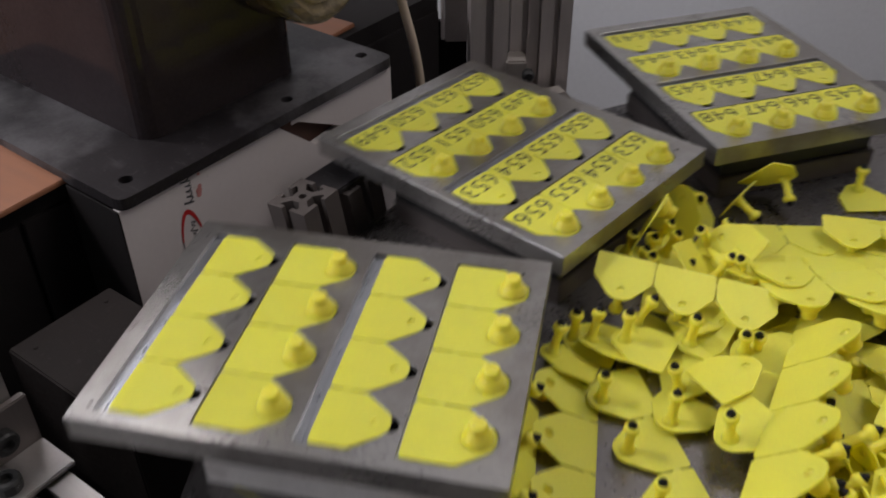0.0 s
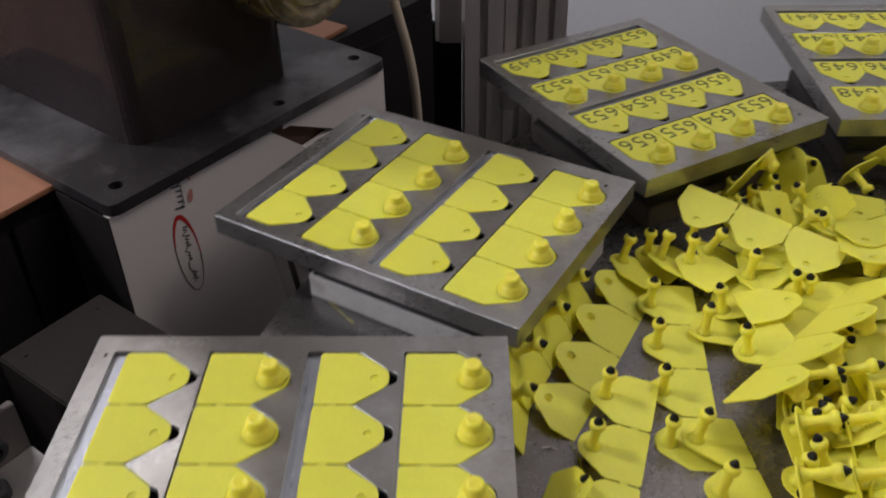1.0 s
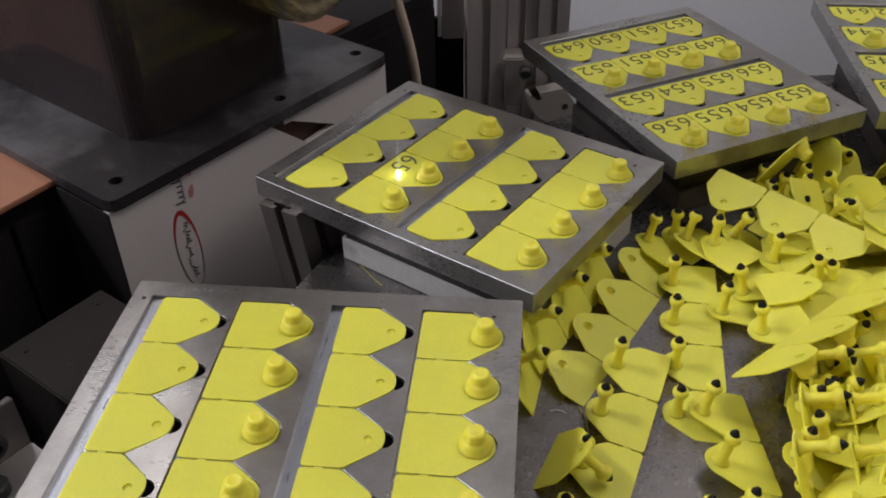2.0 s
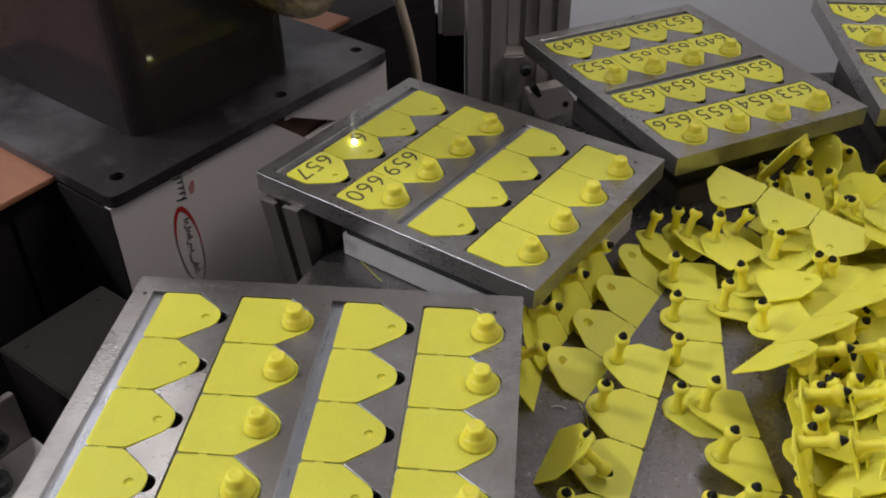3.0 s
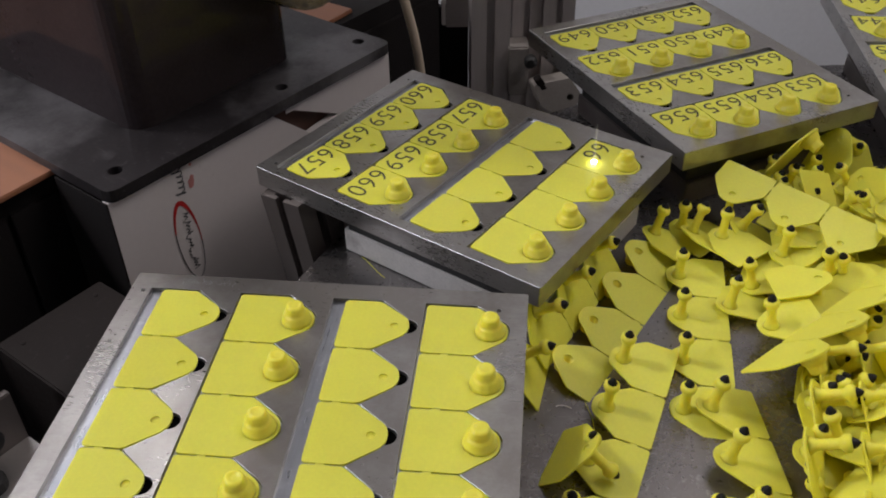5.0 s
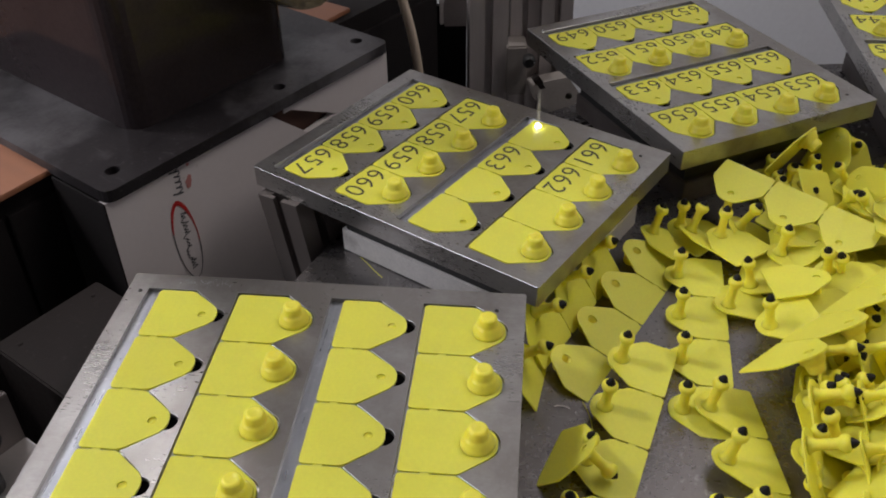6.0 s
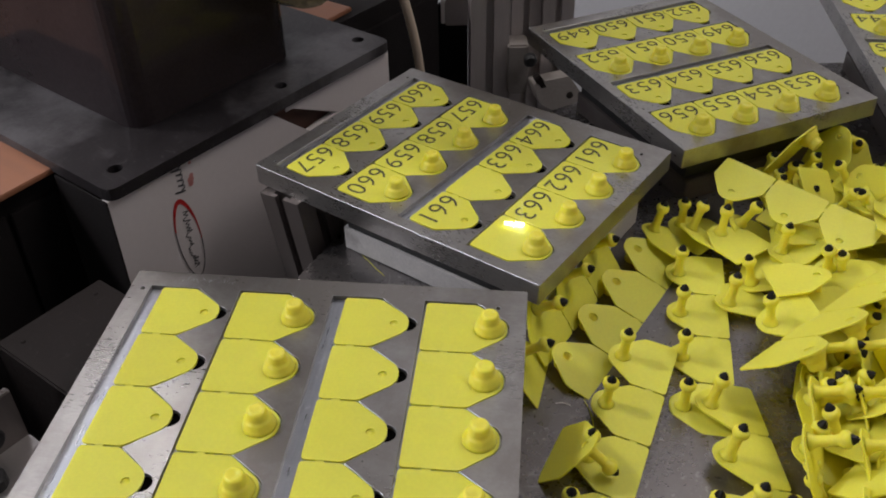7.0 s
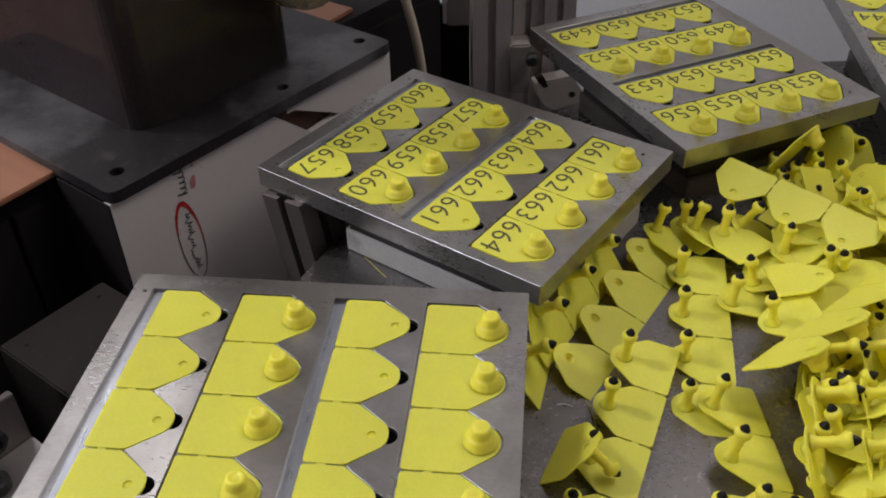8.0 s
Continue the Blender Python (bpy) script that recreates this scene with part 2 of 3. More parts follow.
    lathe(bm, [(4.5 * U, (DISC_TOP - 0.3) * U - 0.12), (5.5 * U, (DISC_TOP - 0.3) * U - 0.001)], 48)
    part("hub", bm, DARKSTEEL, thing)
    return carried(thing, pose(0, 0, TOP))


rotary_table()
bm = bmesh.new()
lathe(bm, [(7 * U, 0), (7 * U, 0.03), (3.2 * U, 0.05), (3.2 * U, TOP + (DISC_TOP - 0.3) * U - 0.125)], 48)
tagged(new("pedestal", to_mesh("pedestal", bm, DARKSTEEL)), "dark steel pedestal under the rotary table", "pedestal")

# ---- ear tags ----
HALF, BACK_M, SIDE_M, BACK_F, SIDE_F, THICK = 0.486, -0.77, -0.25, -0.93, -0.20, 0.026


def tag_outline(back, side, tip):
    return rounded([(-HALF, back), (HALF, back), (HALF, side), (0.14, tip), (-0.14, tip), (-HALF, side)], [0.06, 0.06, 0.05, 0.13, 0.13, 0.05])


def scaled(points):
    return [(x * U, y * U) for x, y in points]


def bridges(bm, back, side, thick):
    """The thin web that joins a tag to the next one of its strip."""
    y = back + (side - back) * 0.45
    box(bm, HALF * U - 0.0002, (1 - HALF) * U + 0.0002, (y - 0.05) * U, (y + 0.06) * U, 0.2 * thick * U, 0.8 * thick * U)


def plain_tag(male, joined):
    bm = bmesh.new()
    back, side, tip = (BACK_M, SIDE_M, 0.21) if male else (BACK_F, SIDE_F, 0.25)
    holes = [scaled(circle(0, 0, 0.060, 12))] if male else [scaled(circle(0, 0, 0.08, 14))]
    slab(bm, scaled(tag_outline(back, side, tip)), 0, THICK * U, holes)
    if joined:
        bridges(bm, back, side, THICK)
    return to_mesh("tag", bm, YELLOW)


TAG = {(m, j): plain_tag(m, j) for m in (True, False) for j in (True, False)}


def stud_mesh():
    bm = bmesh.new()
    lathe(bm, [(r * U, z * U) for r, z in ((0.128, 0.022), (0.115, 0.055), (0.088, 0.09), (0.074, 0.15), (0.070, 0.36), (0.078, 0.40), (0.104, 0.425), (0.120, 0.465), (0.116, 0.51), (0.092, 0.54), (0.07, 0.548))], 14)
    return to_mesh("stud", bm, YELLOW, True)


def point_mesh():
    bm = bmesh.new()
    lathe(bm, [(r * U, z * U) for r, z in ((0.074, 0.545), (0.070, 0.562), (0.042, 0.612), (0.009, 0.642))], 9)
    return to_mesh("point", bm, TIP)


def cap_mesh():
    bm = bmesh.new()
    lathe(bm, [(r * 0.9 * U, (0.039 + (z - 0.039) * 0.92) * U) for r, z in ((0.02, 0.28), (0.07, 0.27), (0.075, 0.022), (0.240, 0.022), (0.236, 0.065), (0.222, 0.088), (0.208, 0.105), (0.198, 0.15), (0.182, 0.172), (0.160, 0.186), (0.150, 0.21), (0.144, 0.29), (0.132, 0.325), (0.11, 0.342), (0.085, 0.345), (0.06, 0.33), (0.03, 0.328))], 24)
    return to_mesh("cap", bm, THICK_YELLOW, True)


STUD, POINT, CAP = stud_mesh(), point_mesh(), cap_mesh()


def digit_meshes():
    out = {}
    for ch in "0123456789":
        cu = bpy.data.curves.new("digit", "FONT")
        cu.body, cu.size, cu.align_x, cu.extrude, cu.offset, cu.resolution_u = ch, 0.55 * U, "CENTER", 0.002 * U, -0.006 * U, 3
        ob = bpy.data.objects.new("digit", cu)
        scene.collection.objects.link(ob)
        me = bpy.data.meshes.new_from_object(ob.evaluated_get(bpy.context.evaluated_depsgraph_get()))
        bpy.data.objects.remove(ob)
        bpy.data.curves.remove(cu)
        me.name = "digit"
        me.materials.clear()
        me.materials.append(INK)
        out[ch] = me
    return out


DIGIT = digit_meshes()
MARKED = []                     # digits that the laser marks during the clip: object, pose, seconds


def strip(male, count, numbers=(), times=(), loose=False):
    """A moulded strip of joined ear tags along x, tips towards y, studs or caps on the z side."""
    kind = "male" if male else "female"
    ends = "pointed studs" if male else "domed caps"
    if loose:
        label = "loose yellow plastic ear tag strip with %s on the table" % ends if count > 1 else "single loose yellow ear tag with a stud on the table"
    else:
        label = "%syellow ear tag strip with %s in a steel plate" % ("numbered " if numbers else "blank ", ends)
    thing = tagged(new("ear_tag_strip"), label, "ear tags", ("loose " if loose else "seated ") + kind + " tag strips")
    for k in range(count):
        tag = part("tag", TAG[male, k < count - 1], YELLOW, thing, m=pose(k * U, 0, 0))
        if male:
            part("stud", STUD, YELLOW, tag)
            part("point", POINT, TIP, tag, "black pointed stud tip")
        else:
            part("cap", CAP, THICK_YELLOW, tag, "deeper yellow domed cap")
        if numbers:
            for j, ch in enumerate(str(numbers[k])):
                x = (j - 1) * 0.295
                if male:
                    m = pose(-x * U, -0.70 * U, -0.003 * U, 0, 180, 0)
                    deep = pose(-x * U, -0.70 * U, 0.02 * U, 0, 180, 0)
                else:
                    m = pose(x * U, -0.83 * U, (THICK + 0.003) * U)
                    deep = pose(x * U, -0.83 * U, (THICK - 0.02) * U)
                ob = part("digit", DIGIT[ch], INK, tag, "black laser-marked digit", m)
                if times:
                    MARKED.append((ob, m, deep, times[k] + 0.12 * j))
    return thing


# ---- work plates on the table ----
ORIGIN, HEADING, PLATE_TOP, PLATE_THICK = (-11.594, 7.064), 53.10, 1.075, 0.38
COLUMNS = [(True, 0.0), (False, 1.35), (True, 2.75), (False, 4.10)]


def station(k):
    """Where plate k stands: x along its row of tags, y outwards."""
    return pose(0, 0, 0, 0, 0, -30.0 * (k - 2)) @ pose(ORIGIN[0] * U, ORIGIN[1] * U, TOP, 0, 0, HEADING)


def pocket_outline(male, v):
    """The milled pocket for a strip, tips towards -y."""
    if male:
        back, side = -0.97, SIDE_M + 0.02
    else:
        back, side = BACK_F - 0.03, SIDE_F
    rim = [(-0.52, -v - back), (-0.52, -v - side)]
    for i in range(4):
        if male:
            bump = [(-0.19, 0.15)] + [(0.138 * math.cos(radians(a)), 0.19 + 0.138 * math.sin(radians(a))) for a in range(185, -6, -19)] + [(0.19, 0.15)]
        else:
            bump = [(-0.19, 0.21), (-0.13, 0.25), (-0.08, 0.27), (0.08, 0.27), (0.13, 0.25), (0.19, 0.21)]
        rim += [(i + x, -v - y) for x, y in bump]
        rim += [((i + 0.5 if i < 3 else 3.52), -v - side)]
    rim += [(3.52, -v - back)]
    return rim


def plate_mesh():
    bm = bmesh.new()
    outer = rounded([(-0.73, 1.28), (-0.73, -4.61), (3.85, -4.61), (3.85, 1.28)], 0.03, 2)
    pockets = [scaled(pocket_outline(m, v)) for m, v in COLUMNS]
    screws = [scaled(circle(3.45, -4.2, 0.035, 8)), scaled(circle(-0.45, 1.05, 0.035, 8)), scaled(circle(3.45, 1.08, 0.035, 8))]
    t = PLATE_TOP * U
    depth = 0.075 * U
    slab(bm, scaled(outer), t - depth, t, pockets + screws)
    bm.normal_update()
    bmesh.ops.recalc_face_normals(bm, faces=bm.faces)
    # only the front edge gets the brighter metal, to put its highlight there
    for near in (True, False):
        bm.normal_update()
        edges = []
        for e in bm.edges:
            xs, ys = [v.co.x / U for v in e.verts], [v.co.y / U for v in e.verts]
            if any(abs(v.co.z - t) > 1e-7 for v in e.verts) or not any(abs(f.normal.z) < 0.5 for f in e.link_faces):
                continue
            front = max(xs) < -0.69
            if front if near else (min(xs) > 3.78 or min(ys) > 1.24 or max(ys) < -4.57):
                edges.append(e)
        bmesh.ops.bevel(bm, geom=edges, offset=(0.0065 if near else 0.005) * U, segments=1, affect="EDGES", material=1 if near else 0)
    bm.normal_update()
    # the pocket rims take the brighter metal too, for thin glints
    rims = [e for e in bm.edges if all(abs(v.co.z - t) < 1e-7 for v in e.verts) and any(abs(f.normal.z) < 0.5 for f in e.link_faces)
            and all(-0.70 < v.co.x / U < 3.80 and -4.58 < v.co.y / U < 1.25 for v in e.verts)]
    bmesh.ops.bevel(bm, geom=rims, offset=0.004 * U, segments=1, affect="EDGES", material=1)
    slab(bm, scaled(outer), t - PLATE_THICK * U, t - depth - 0.00005)
    me = to_mesh("plate", bm, STEEL)
    me.materials.append(EDGE)
    return me


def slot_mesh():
    """Flat black discs painting the shade of the keyhole in which a stud hangs."""
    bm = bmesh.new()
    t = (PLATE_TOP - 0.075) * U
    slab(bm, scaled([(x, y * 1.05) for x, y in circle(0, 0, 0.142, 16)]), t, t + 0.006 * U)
    # a second disc darkens the view through the tag's own hole
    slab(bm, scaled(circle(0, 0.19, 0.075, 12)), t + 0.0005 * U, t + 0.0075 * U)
    return to_mesh("stud_hole", bm, HOLE_SHADE)


def floor_mesh(male, v):
    bm = bmesh.new()
    t = (PLATE_TOP - 0.075) * U
    slab(bm, scaled(pocket_outline(male, v)), t - 0.001 * U, t + 0.003 * U)
    return to_mesh("pocket_floor", bm, POCKET)


PLATE, SLOT_SHADE = plate_mesh(), slot_mesh()
FLOORS = [floor_mesh(m, v) for m, v in COLUMNS]


def riser_mesh(material):
    bm = bmesh.new()
    box(bm, -0.30 * U, 3.4 * U, -4.3 * U, -0.31 * U, DISC_TOP * U, 0.11 * U, 0.02 * U)
    return to_mesh("riser", bm, material)


# added block, black so that the gap under the plate reads as shade
def spacer_mesh():
    bm = bmesh.new()
    box(bm, -0.26 * U, 3.3 * U, -4.2 * U, -0.40 * U, 0.11 * U, (PLATE_TOP - PLATE_THICK) * U)
    return to_mesh("spacer", bm, RUBBER)


SCUFF = shader("rubbed_steel", (0.55, 0.55, 0.57), 0.5, 0.6, spread=0.2, scale=200)


def scuff_mesh(rng, u, v, wide, deep, count):
    """Short rubbed streaks on a plate's top, round the place u, v."""
    bm = bmesh.new()
    z = (PLATE_TOP + 0.0035) * U
    for i in range(count):
        a, b = u + rng.gauss(0, wide), v + rng.gauss(0, deep)
        turn, length, thin = rng.gauss(0.2, 0.35), rng.uniform(0.02, 0.10), rng.uniform(0.0015, 0.005)
        dx, dy = math.cos(turn), math.sin(turn)
        ring = [(a - dx * length / 2, b - dy * length / 2), (a - dy * thin, b + dx * thin * rng.uniform(0.3, 1)), (a + dx * length / 2, b + dy * length / 2), (a + dy * thin, b - dx * thin)]
        bm.faces.new([bm.verts.new((x * U, y * U, z)) for x, y in ring])
    return to_mesh("scuff_marks", bm, SCUFF)


SCUFFS = {1: ((3.68, 0.15, 0.035, 0.22, 60), (-0.64, -2.4, 0.03, 1.4, 12)), 2: ((3.68, -2.2, 0.04, 1.2, 16), (1.6, 1.2, 1.2, 0.03, 14)), 3: ((3.68, -3.0, 0.04, 1.0, 14),)}


# one block in two colours: pale for plates 1 and 2, brown-grey after
RISER, DARK_RISER, SPACER = riser_mesh(BLOCK), riser_mesh(RISER_BROWN), spacer_mesh()


def work_plate(k, first, starts=None):
    base = station(k)
    thing = tagged(new("work_plate"), "grey ground-steel work plate with pockets holding yellow ear tags", "fixture plate", "plates round the table")
    part("plate", PLATE, STEEL, thing)
    part("riser", *((RISER, BLOCK, thing, "sawn aluminium riser block") if k < 3 else (DARK_RISER, RISER_BROWN, thing, "dull brown-grey riser block")))
    part("spacer", SPACER, RUBBER, thing, "added spacer, black for the shade under the plate")
    for (m, v), floor in zip(COLUMNS, FLOORS):
        part("pocket_floor", floor, POCKET, thing, "brighter milled pocket floor")
        if m:
            for i in range(4):
                part("stud_hole", SLOT_SHADE, RUBBER, thing, "flat black discs for the shade in a stud hole", pose(i * U, (-v - 0.19) * U, 0))
    rng = random.Random(k)
    for where in SCUFFS.get(k, ()):
        tagged(part("scuff_marks", scuff_mesh(rng, *where), SCUFF, thing, "pale rubbed scuff marks"), kind="stuff")
    carried(thing, base)
    for c, (male, v) in enumerate(COLUMNS):
        numbers = times = ()
        start = (first or 0) + (0 if c < 2 else 4)
        if first:
            numbers = [start + i for i in range(4)]
        if starts:
            times = starts[c]
        z = PLATE_TOP + 0.004
        s = strip(male, 4, numbers, times)
        if male:
            carried(s, base @ pose(0, -v * U, z * U, 180, 0, 0))
        else:
            carried(s, base @ pose(3 * U, -v * U, (z - 0.034) * U, 0, 0, 180))
    return thing


# seconds at which the laser starts on each number of the second plate, column by column, first number first
STARTS = [
    (2.14, 2.88, 3.62, 4.36),
    (3.25, 3.99, 1.77, 2.51),
    (6.64, 7.38, 5.10, 5.94),
    (4.73, 5.52, 6.29, 7.01),
]
work_plate(1, None)
work_plate(2, 657, STARTS)
work_plate(3, 649)
work_plate(4, 641)

# ---- loose strips heaped in the middle of the table ----


def heap_strip(male, count, x, y, z, rx, ry, rz):
    return carried(strip(male, count, loose=True), pose(x * U, y * U, TOP + z * U, rx, ry, rz))


# studs?, tags, x, y, z in U; degrees
heap_strip(True, 3, -4.56, 6.89, 0.51, -170.2, 4.6, -41.2)
heap_strip(True, 4, -6.28, 2.58, -0.36, 0.3, -2.3, 79.2)
heap_strip(False, 4, -6.33, 6.04, -0.08, 160.0, 1.2, -121.1)
heap_strip(True, 4, -8.25, 0.68, -0.29, 5.0, -3.0, 66.4)
heap_strip(True, 3, -5.98, 0.45, -0.07, 13.0, 3.2, 89.2)
heap_strip(True, 3, -8.35, 4.01, 0.36, 53.5, 3.1, 57.4)
heap_strip(True, 1, -8.67, 3.22, 0.18, 55.0, 2.2, 73.0)
heap_strip(True, 1, -5.93, 6.64, -0.14, 6.4, 15.0, 44.1)
heap_strip(True, 1, -5.36, 6.91, -0.22, 1.9, -2.1, 39.8)
heap_strip(True, 1, -5.27, 6.56, -0.08, 7.5, 24.0, 50.6)
heap_strip(True, 1, -4.84, 6.26, 0.04, 1.5, 3.6, 35.7)
heap_strip(True, 1, -4.41, 6.57, 0.00, 26.0, 8.0, 53.0)
heap_strip(True, 1, -3.29, 5.80, 0.20, 160.0, -8.0, 81.7)
heap_strip(True, 1, -3.69, 4.79, 0.28, 170.3, 10.0, 87.2)
heap_strip(True, 1, -4.55, 5.19, -0.22, -12.0, 8.0, 115.2)
heap_strip(True, 1, -5.08, 4.66, -0.20, 8.0, 2.0, 112.0)
heap_strip(True, 1, -4.69, 3.86, 0.08, -10.0, 2.5, 95.9)
heap_strip(False, 4, -4.70, 2.54, 0.81, 137.5, 0.7, 37.3)
heap_strip(True, 3, -5.19, 1.06, 0.61, 63.6, 4.2, 66.0)
heap_strip(True, 3, -4.26, 0.44, 0.62, 141.0, -10.0, 36.0)
heap_strip(True, 3, -4.00, 0.10, 0.66, 150.0, -4.0, 44.0)
heap_strip(True, 4, -4.78, 0.10, 0.55, 62.0, 2.0, 70.0)
heap_strip(True, 1, -3.06, 5.19, -0.06, -2.7, -19.2, 40.6)
heap_strip(True, 1, -3.28, 5.24, 0.02, 1.7, -19.9, 27.5)
heap_strip(True, 2, -4.06, 1.90, 0.20, -47.2, 22.6, 56.2)
heap_strip(False, 1, -2.795, 8.34, 0.77, 115.9, 29.4, 52.1)
heap_strip(True, 1, -2.02, 7.47, 0.40, 171.5, 52.9, -185.4)
heap_strip(True, 1, 0.54, 8.70, 0.26, -150.5, 50.4, 105.9)
heap_strip(True, 1, -1.95, 8.75, 0.48, -62, 180, -62)
heap_strip(True, 1, -2.81, 6.87, 0.11, -138.6, 23.4, 28.5)
heap_strip(True, 1, -2.06, 7.70, 0.11, 21.3, -28.2, -31.4)
heap_strip(True, 1, -2.07, 6.65, 0.14, 15.8, -26.0, -26.4)
heap_strip(True, 1, -0.73, 8.59, 0.17, -49.1, -131.1, 171.3)
heap_strip(True, 2, 2.27, 8.32, -0.32, 0, -1, -24.4)
heap_strip(True, 1, -7.94, 1.39, 0.26, 131.3, -8.8, 61.1)
heap_strip(True, 1, -6.40, 0.55, -0.30, 4, 0, 78)
heap_strip(True, 1, -3.43, 8.30, -0.10, 12, 0, 30)
heap_strip(True, 2, -3.00, 7.30, -0.15, 20, 4, 10)
heap_strip(True, 1, -4.71, 0.98, -0.28, -38, 5, 72)
heap_strip(True, 1, -4.81, 0.79, -0.33, -30, -6, 62)
heap_strip(True, 1, -4.31, 2.13, -0.25, -45, 8, 75)
heap_strip(True, 1, -4.24, 2.35, -0.24, -35, 0, 60)
heap_strip(True, 1, -4.92, 1.42, -0.01, 8, 0, 70)
heap_strip(True, 1, -5.16, 0.45, -0.33, -30, 0, 75)
heap_strip(True, 1, -4.66, 2.16, 0.15, 20, 0, 40)
heap_strip(True, 1, -4.51, 1.44, 0.13, -25, 10, 70)
heap_strip(True, 1, -3.86, 3.13, 0.02, 25, 0, 50)
heap_strip(True, 1, -4.07, 2.80, 0.00, 30, 10, 65)
heap_strip(True, 1, -3.34, 3.74, -0.05, 20, -8, 45)
heap_strip(True, 1, -3.35, 3.98, -0.07, 28, 0, 60)
heap_strip(True, 1, -4.51, 2.66, 0.04, 50, 0, 60)
heap_strip(True, 1, -4.20, 2.47, 0.05, 45, 5, 70)
heap_strip(True, 1, -4.62, 2.11, 0.23, 60, 0, 66)
heap_strip(True, 1, -4.15, 2.85, -0.45, -20, 0, 65)
heap_strip(True, 1, -3.41, 7.95, -0.27, 12, 5, 40)
heap_strip(True, 1, -3.45, 7.83, -0.27, 20, -5, 60)
heap_strip(True, 1, -3.00, 8.26, -0.27, 15, 0, 20)
heap_strip(True, 1, -2.66, 8.45, -0.16, 25, 0, 50)
heap_strip(True, 1, -2.72, 8.10, -0.20, 20, 8, 30)
heap_strip(True, 1, -2.52, 6.96, -0.03, 25, 0, 65)
heap_strip(True, 1, -1.63, 9.24, -0.07, 35, 0, -10)
heap_strip(True, 1, -1.41, 9.03, 0.04, 50, 10, -30)
heap_strip(True, 1, -1.59, 8.03, -0.20, 20, 0, 40)
heap_strip(True, 1, -3.92, 5.79, -0.02, 5, 0, 70)
heap_strip(False, 4, -2.10, 6.55, 0.30, 172, 0, -22)
heap_strip(False, 4, -1.85, 5.95, 0.48, 168, 2, -26)
heap_strip(False, 4, -2.05, 5.30, 0.60, 165, -2, -20)
heap_strip(False, 4, -1.35, 7.10, 0.22, 170, 0, -28)
heap_strip(False, 3, -1.20, 4.60, 0.66, 163, 0, -30)
heap_strip(True, 4, -3.50, -1.10, 0.36, 62, 0, 72)
heap_strip(True, 3, -3.05, 0.40, 0.50, 165, 0, 60)
heap_strip(True, 3, -2.80, 1.60, 0.50, 160, 0, 50)
heap_strip(True, 4, -2.20, 2.60, 0.56, 170, 0, 30)
heap_strip(True, 4, -4.58, -1.15, 0.44, 66, 0, 70)
heap_strip(True, 4, -4.05, -0.85, 0.48, 62, 0, 74)


# round the strips that lie uppermost, faces up: x, y, radius
CLEAR = [(-4.6, 2.3, 0.6), (-4.25, 7.05, 0.8), (-3.5, 6.4, 0.8), (-2.8, 5.75, 0.8), (-4.3, 2.5, 0.75), (-3.5, 3.1, 0.75), (-2.75, 3.75, 0.75), (-1.95, 4.4, 0.7), (-1.2, 6.2, 0.9), (-0.6, 5.6, 0.9), (-1.4, 5.0, 0.9), (-3.8, 4.6, 0.5)]


def loose_heap():
    rng = random.Random(11)
    edge = [(-4.4, -4.0), (-4.4, 0.4), (-3.6, 2.6), (-3.5, 5.2), (-3.6, 7.0), (-2.7, 8.0), (-1.2, 7.6), (0.2, 7.1), (2.2, 6.2), (4.0, 4.0), (3.6, -2.0), (0.0, -5.0)]

    def depth(x, y):
        """How far inside the heap's edge; negative outside."""
        inside, best = False, 9.0
        for (ax, ay), (bx, by) in zip(edge, edge[1:] + edge[:1]):
            if (ay > y) != (by > y) and x < ax + (y - ay) / (by - ay) * (bx - ax):
                inside = not inside
            t = max(0, min(1, ((x - ax) * (bx - ax) + (y - ay) * (by - ay)) / ((bx - ax) ** 2 + (by - ay) ** 2)))
            best = min(best, math.hypot(x - ax - t * (bx - ax), y - ay - t * (by - ay)))
        return best if inside else -best

    made = 0
    while made < 110:
        x, y = rng.uniform(-5, 4), rng.uniform(-5, 8.3)
        count = rng.choice((1, 2, 2, 3, 4))
        turn = rng.uniform(0, 360)
        mx, my = x + (count - 1) / 2 * math.cos(radians(turn)), y + (count - 1) / 2 * math.sin(radians(turn))
        d = depth(mx, my)
        if d < 0.45 or depth(x, y) < 0.1 or depth(2 * mx - x, 2 * my - y) < 0.1:
            continue
        tags = [(x + (k * (mx - x) + 0.0) * 2 / max(1, count - 1), y + k * (my - y) * 2 / max(1, count - 1)) for k in range(count)]
        if any(math.hypot(a - b, c - e) < r for a, c in tags for b, e, r in CLEAR):
            continue
        layer = rng.uniform(0.0, 1.0)
        z = DISC_TOP + 0.1 + layer * min(1.0, d / 1.6) * 0.55
        male = rng.random() < 0.8
        way = rng.random()
        if way < 0.42:
            rx = rng.gauss(8, 9)
        elif way < 0.72:
            rx = 180 + rng.gauss(-12, 10)
            z += 0.36
        else:
            rx = rng.choice((-1, 1)) * rng.uniform(30, 75)
            z += 0.25
        heap_strip(male, count, x, y, z, rx, rng.gauss(0, 7), turn)
        made += 1
    # a low bed of short strips under the others
    bed = 0
    while bed < 75:
        x, y, turn = rng.uniform(-4.6, -0.4), rng.uniform(-1.6, 8.2), rng.uniform(0, 360)
        if depth(x, y) < 0.15 or (bed > 40 and x > -2.6):
            continue
        flip = rng.random() < 0.5
        heap_strip(False, rng.choice((1, 2)), x, y, DISC_TOP + (0.36 if flip else 0.03), (180 if flip else 0) + rng.gauss(0, 5), rng.gauss(0, 4), turn)
        bed += 1
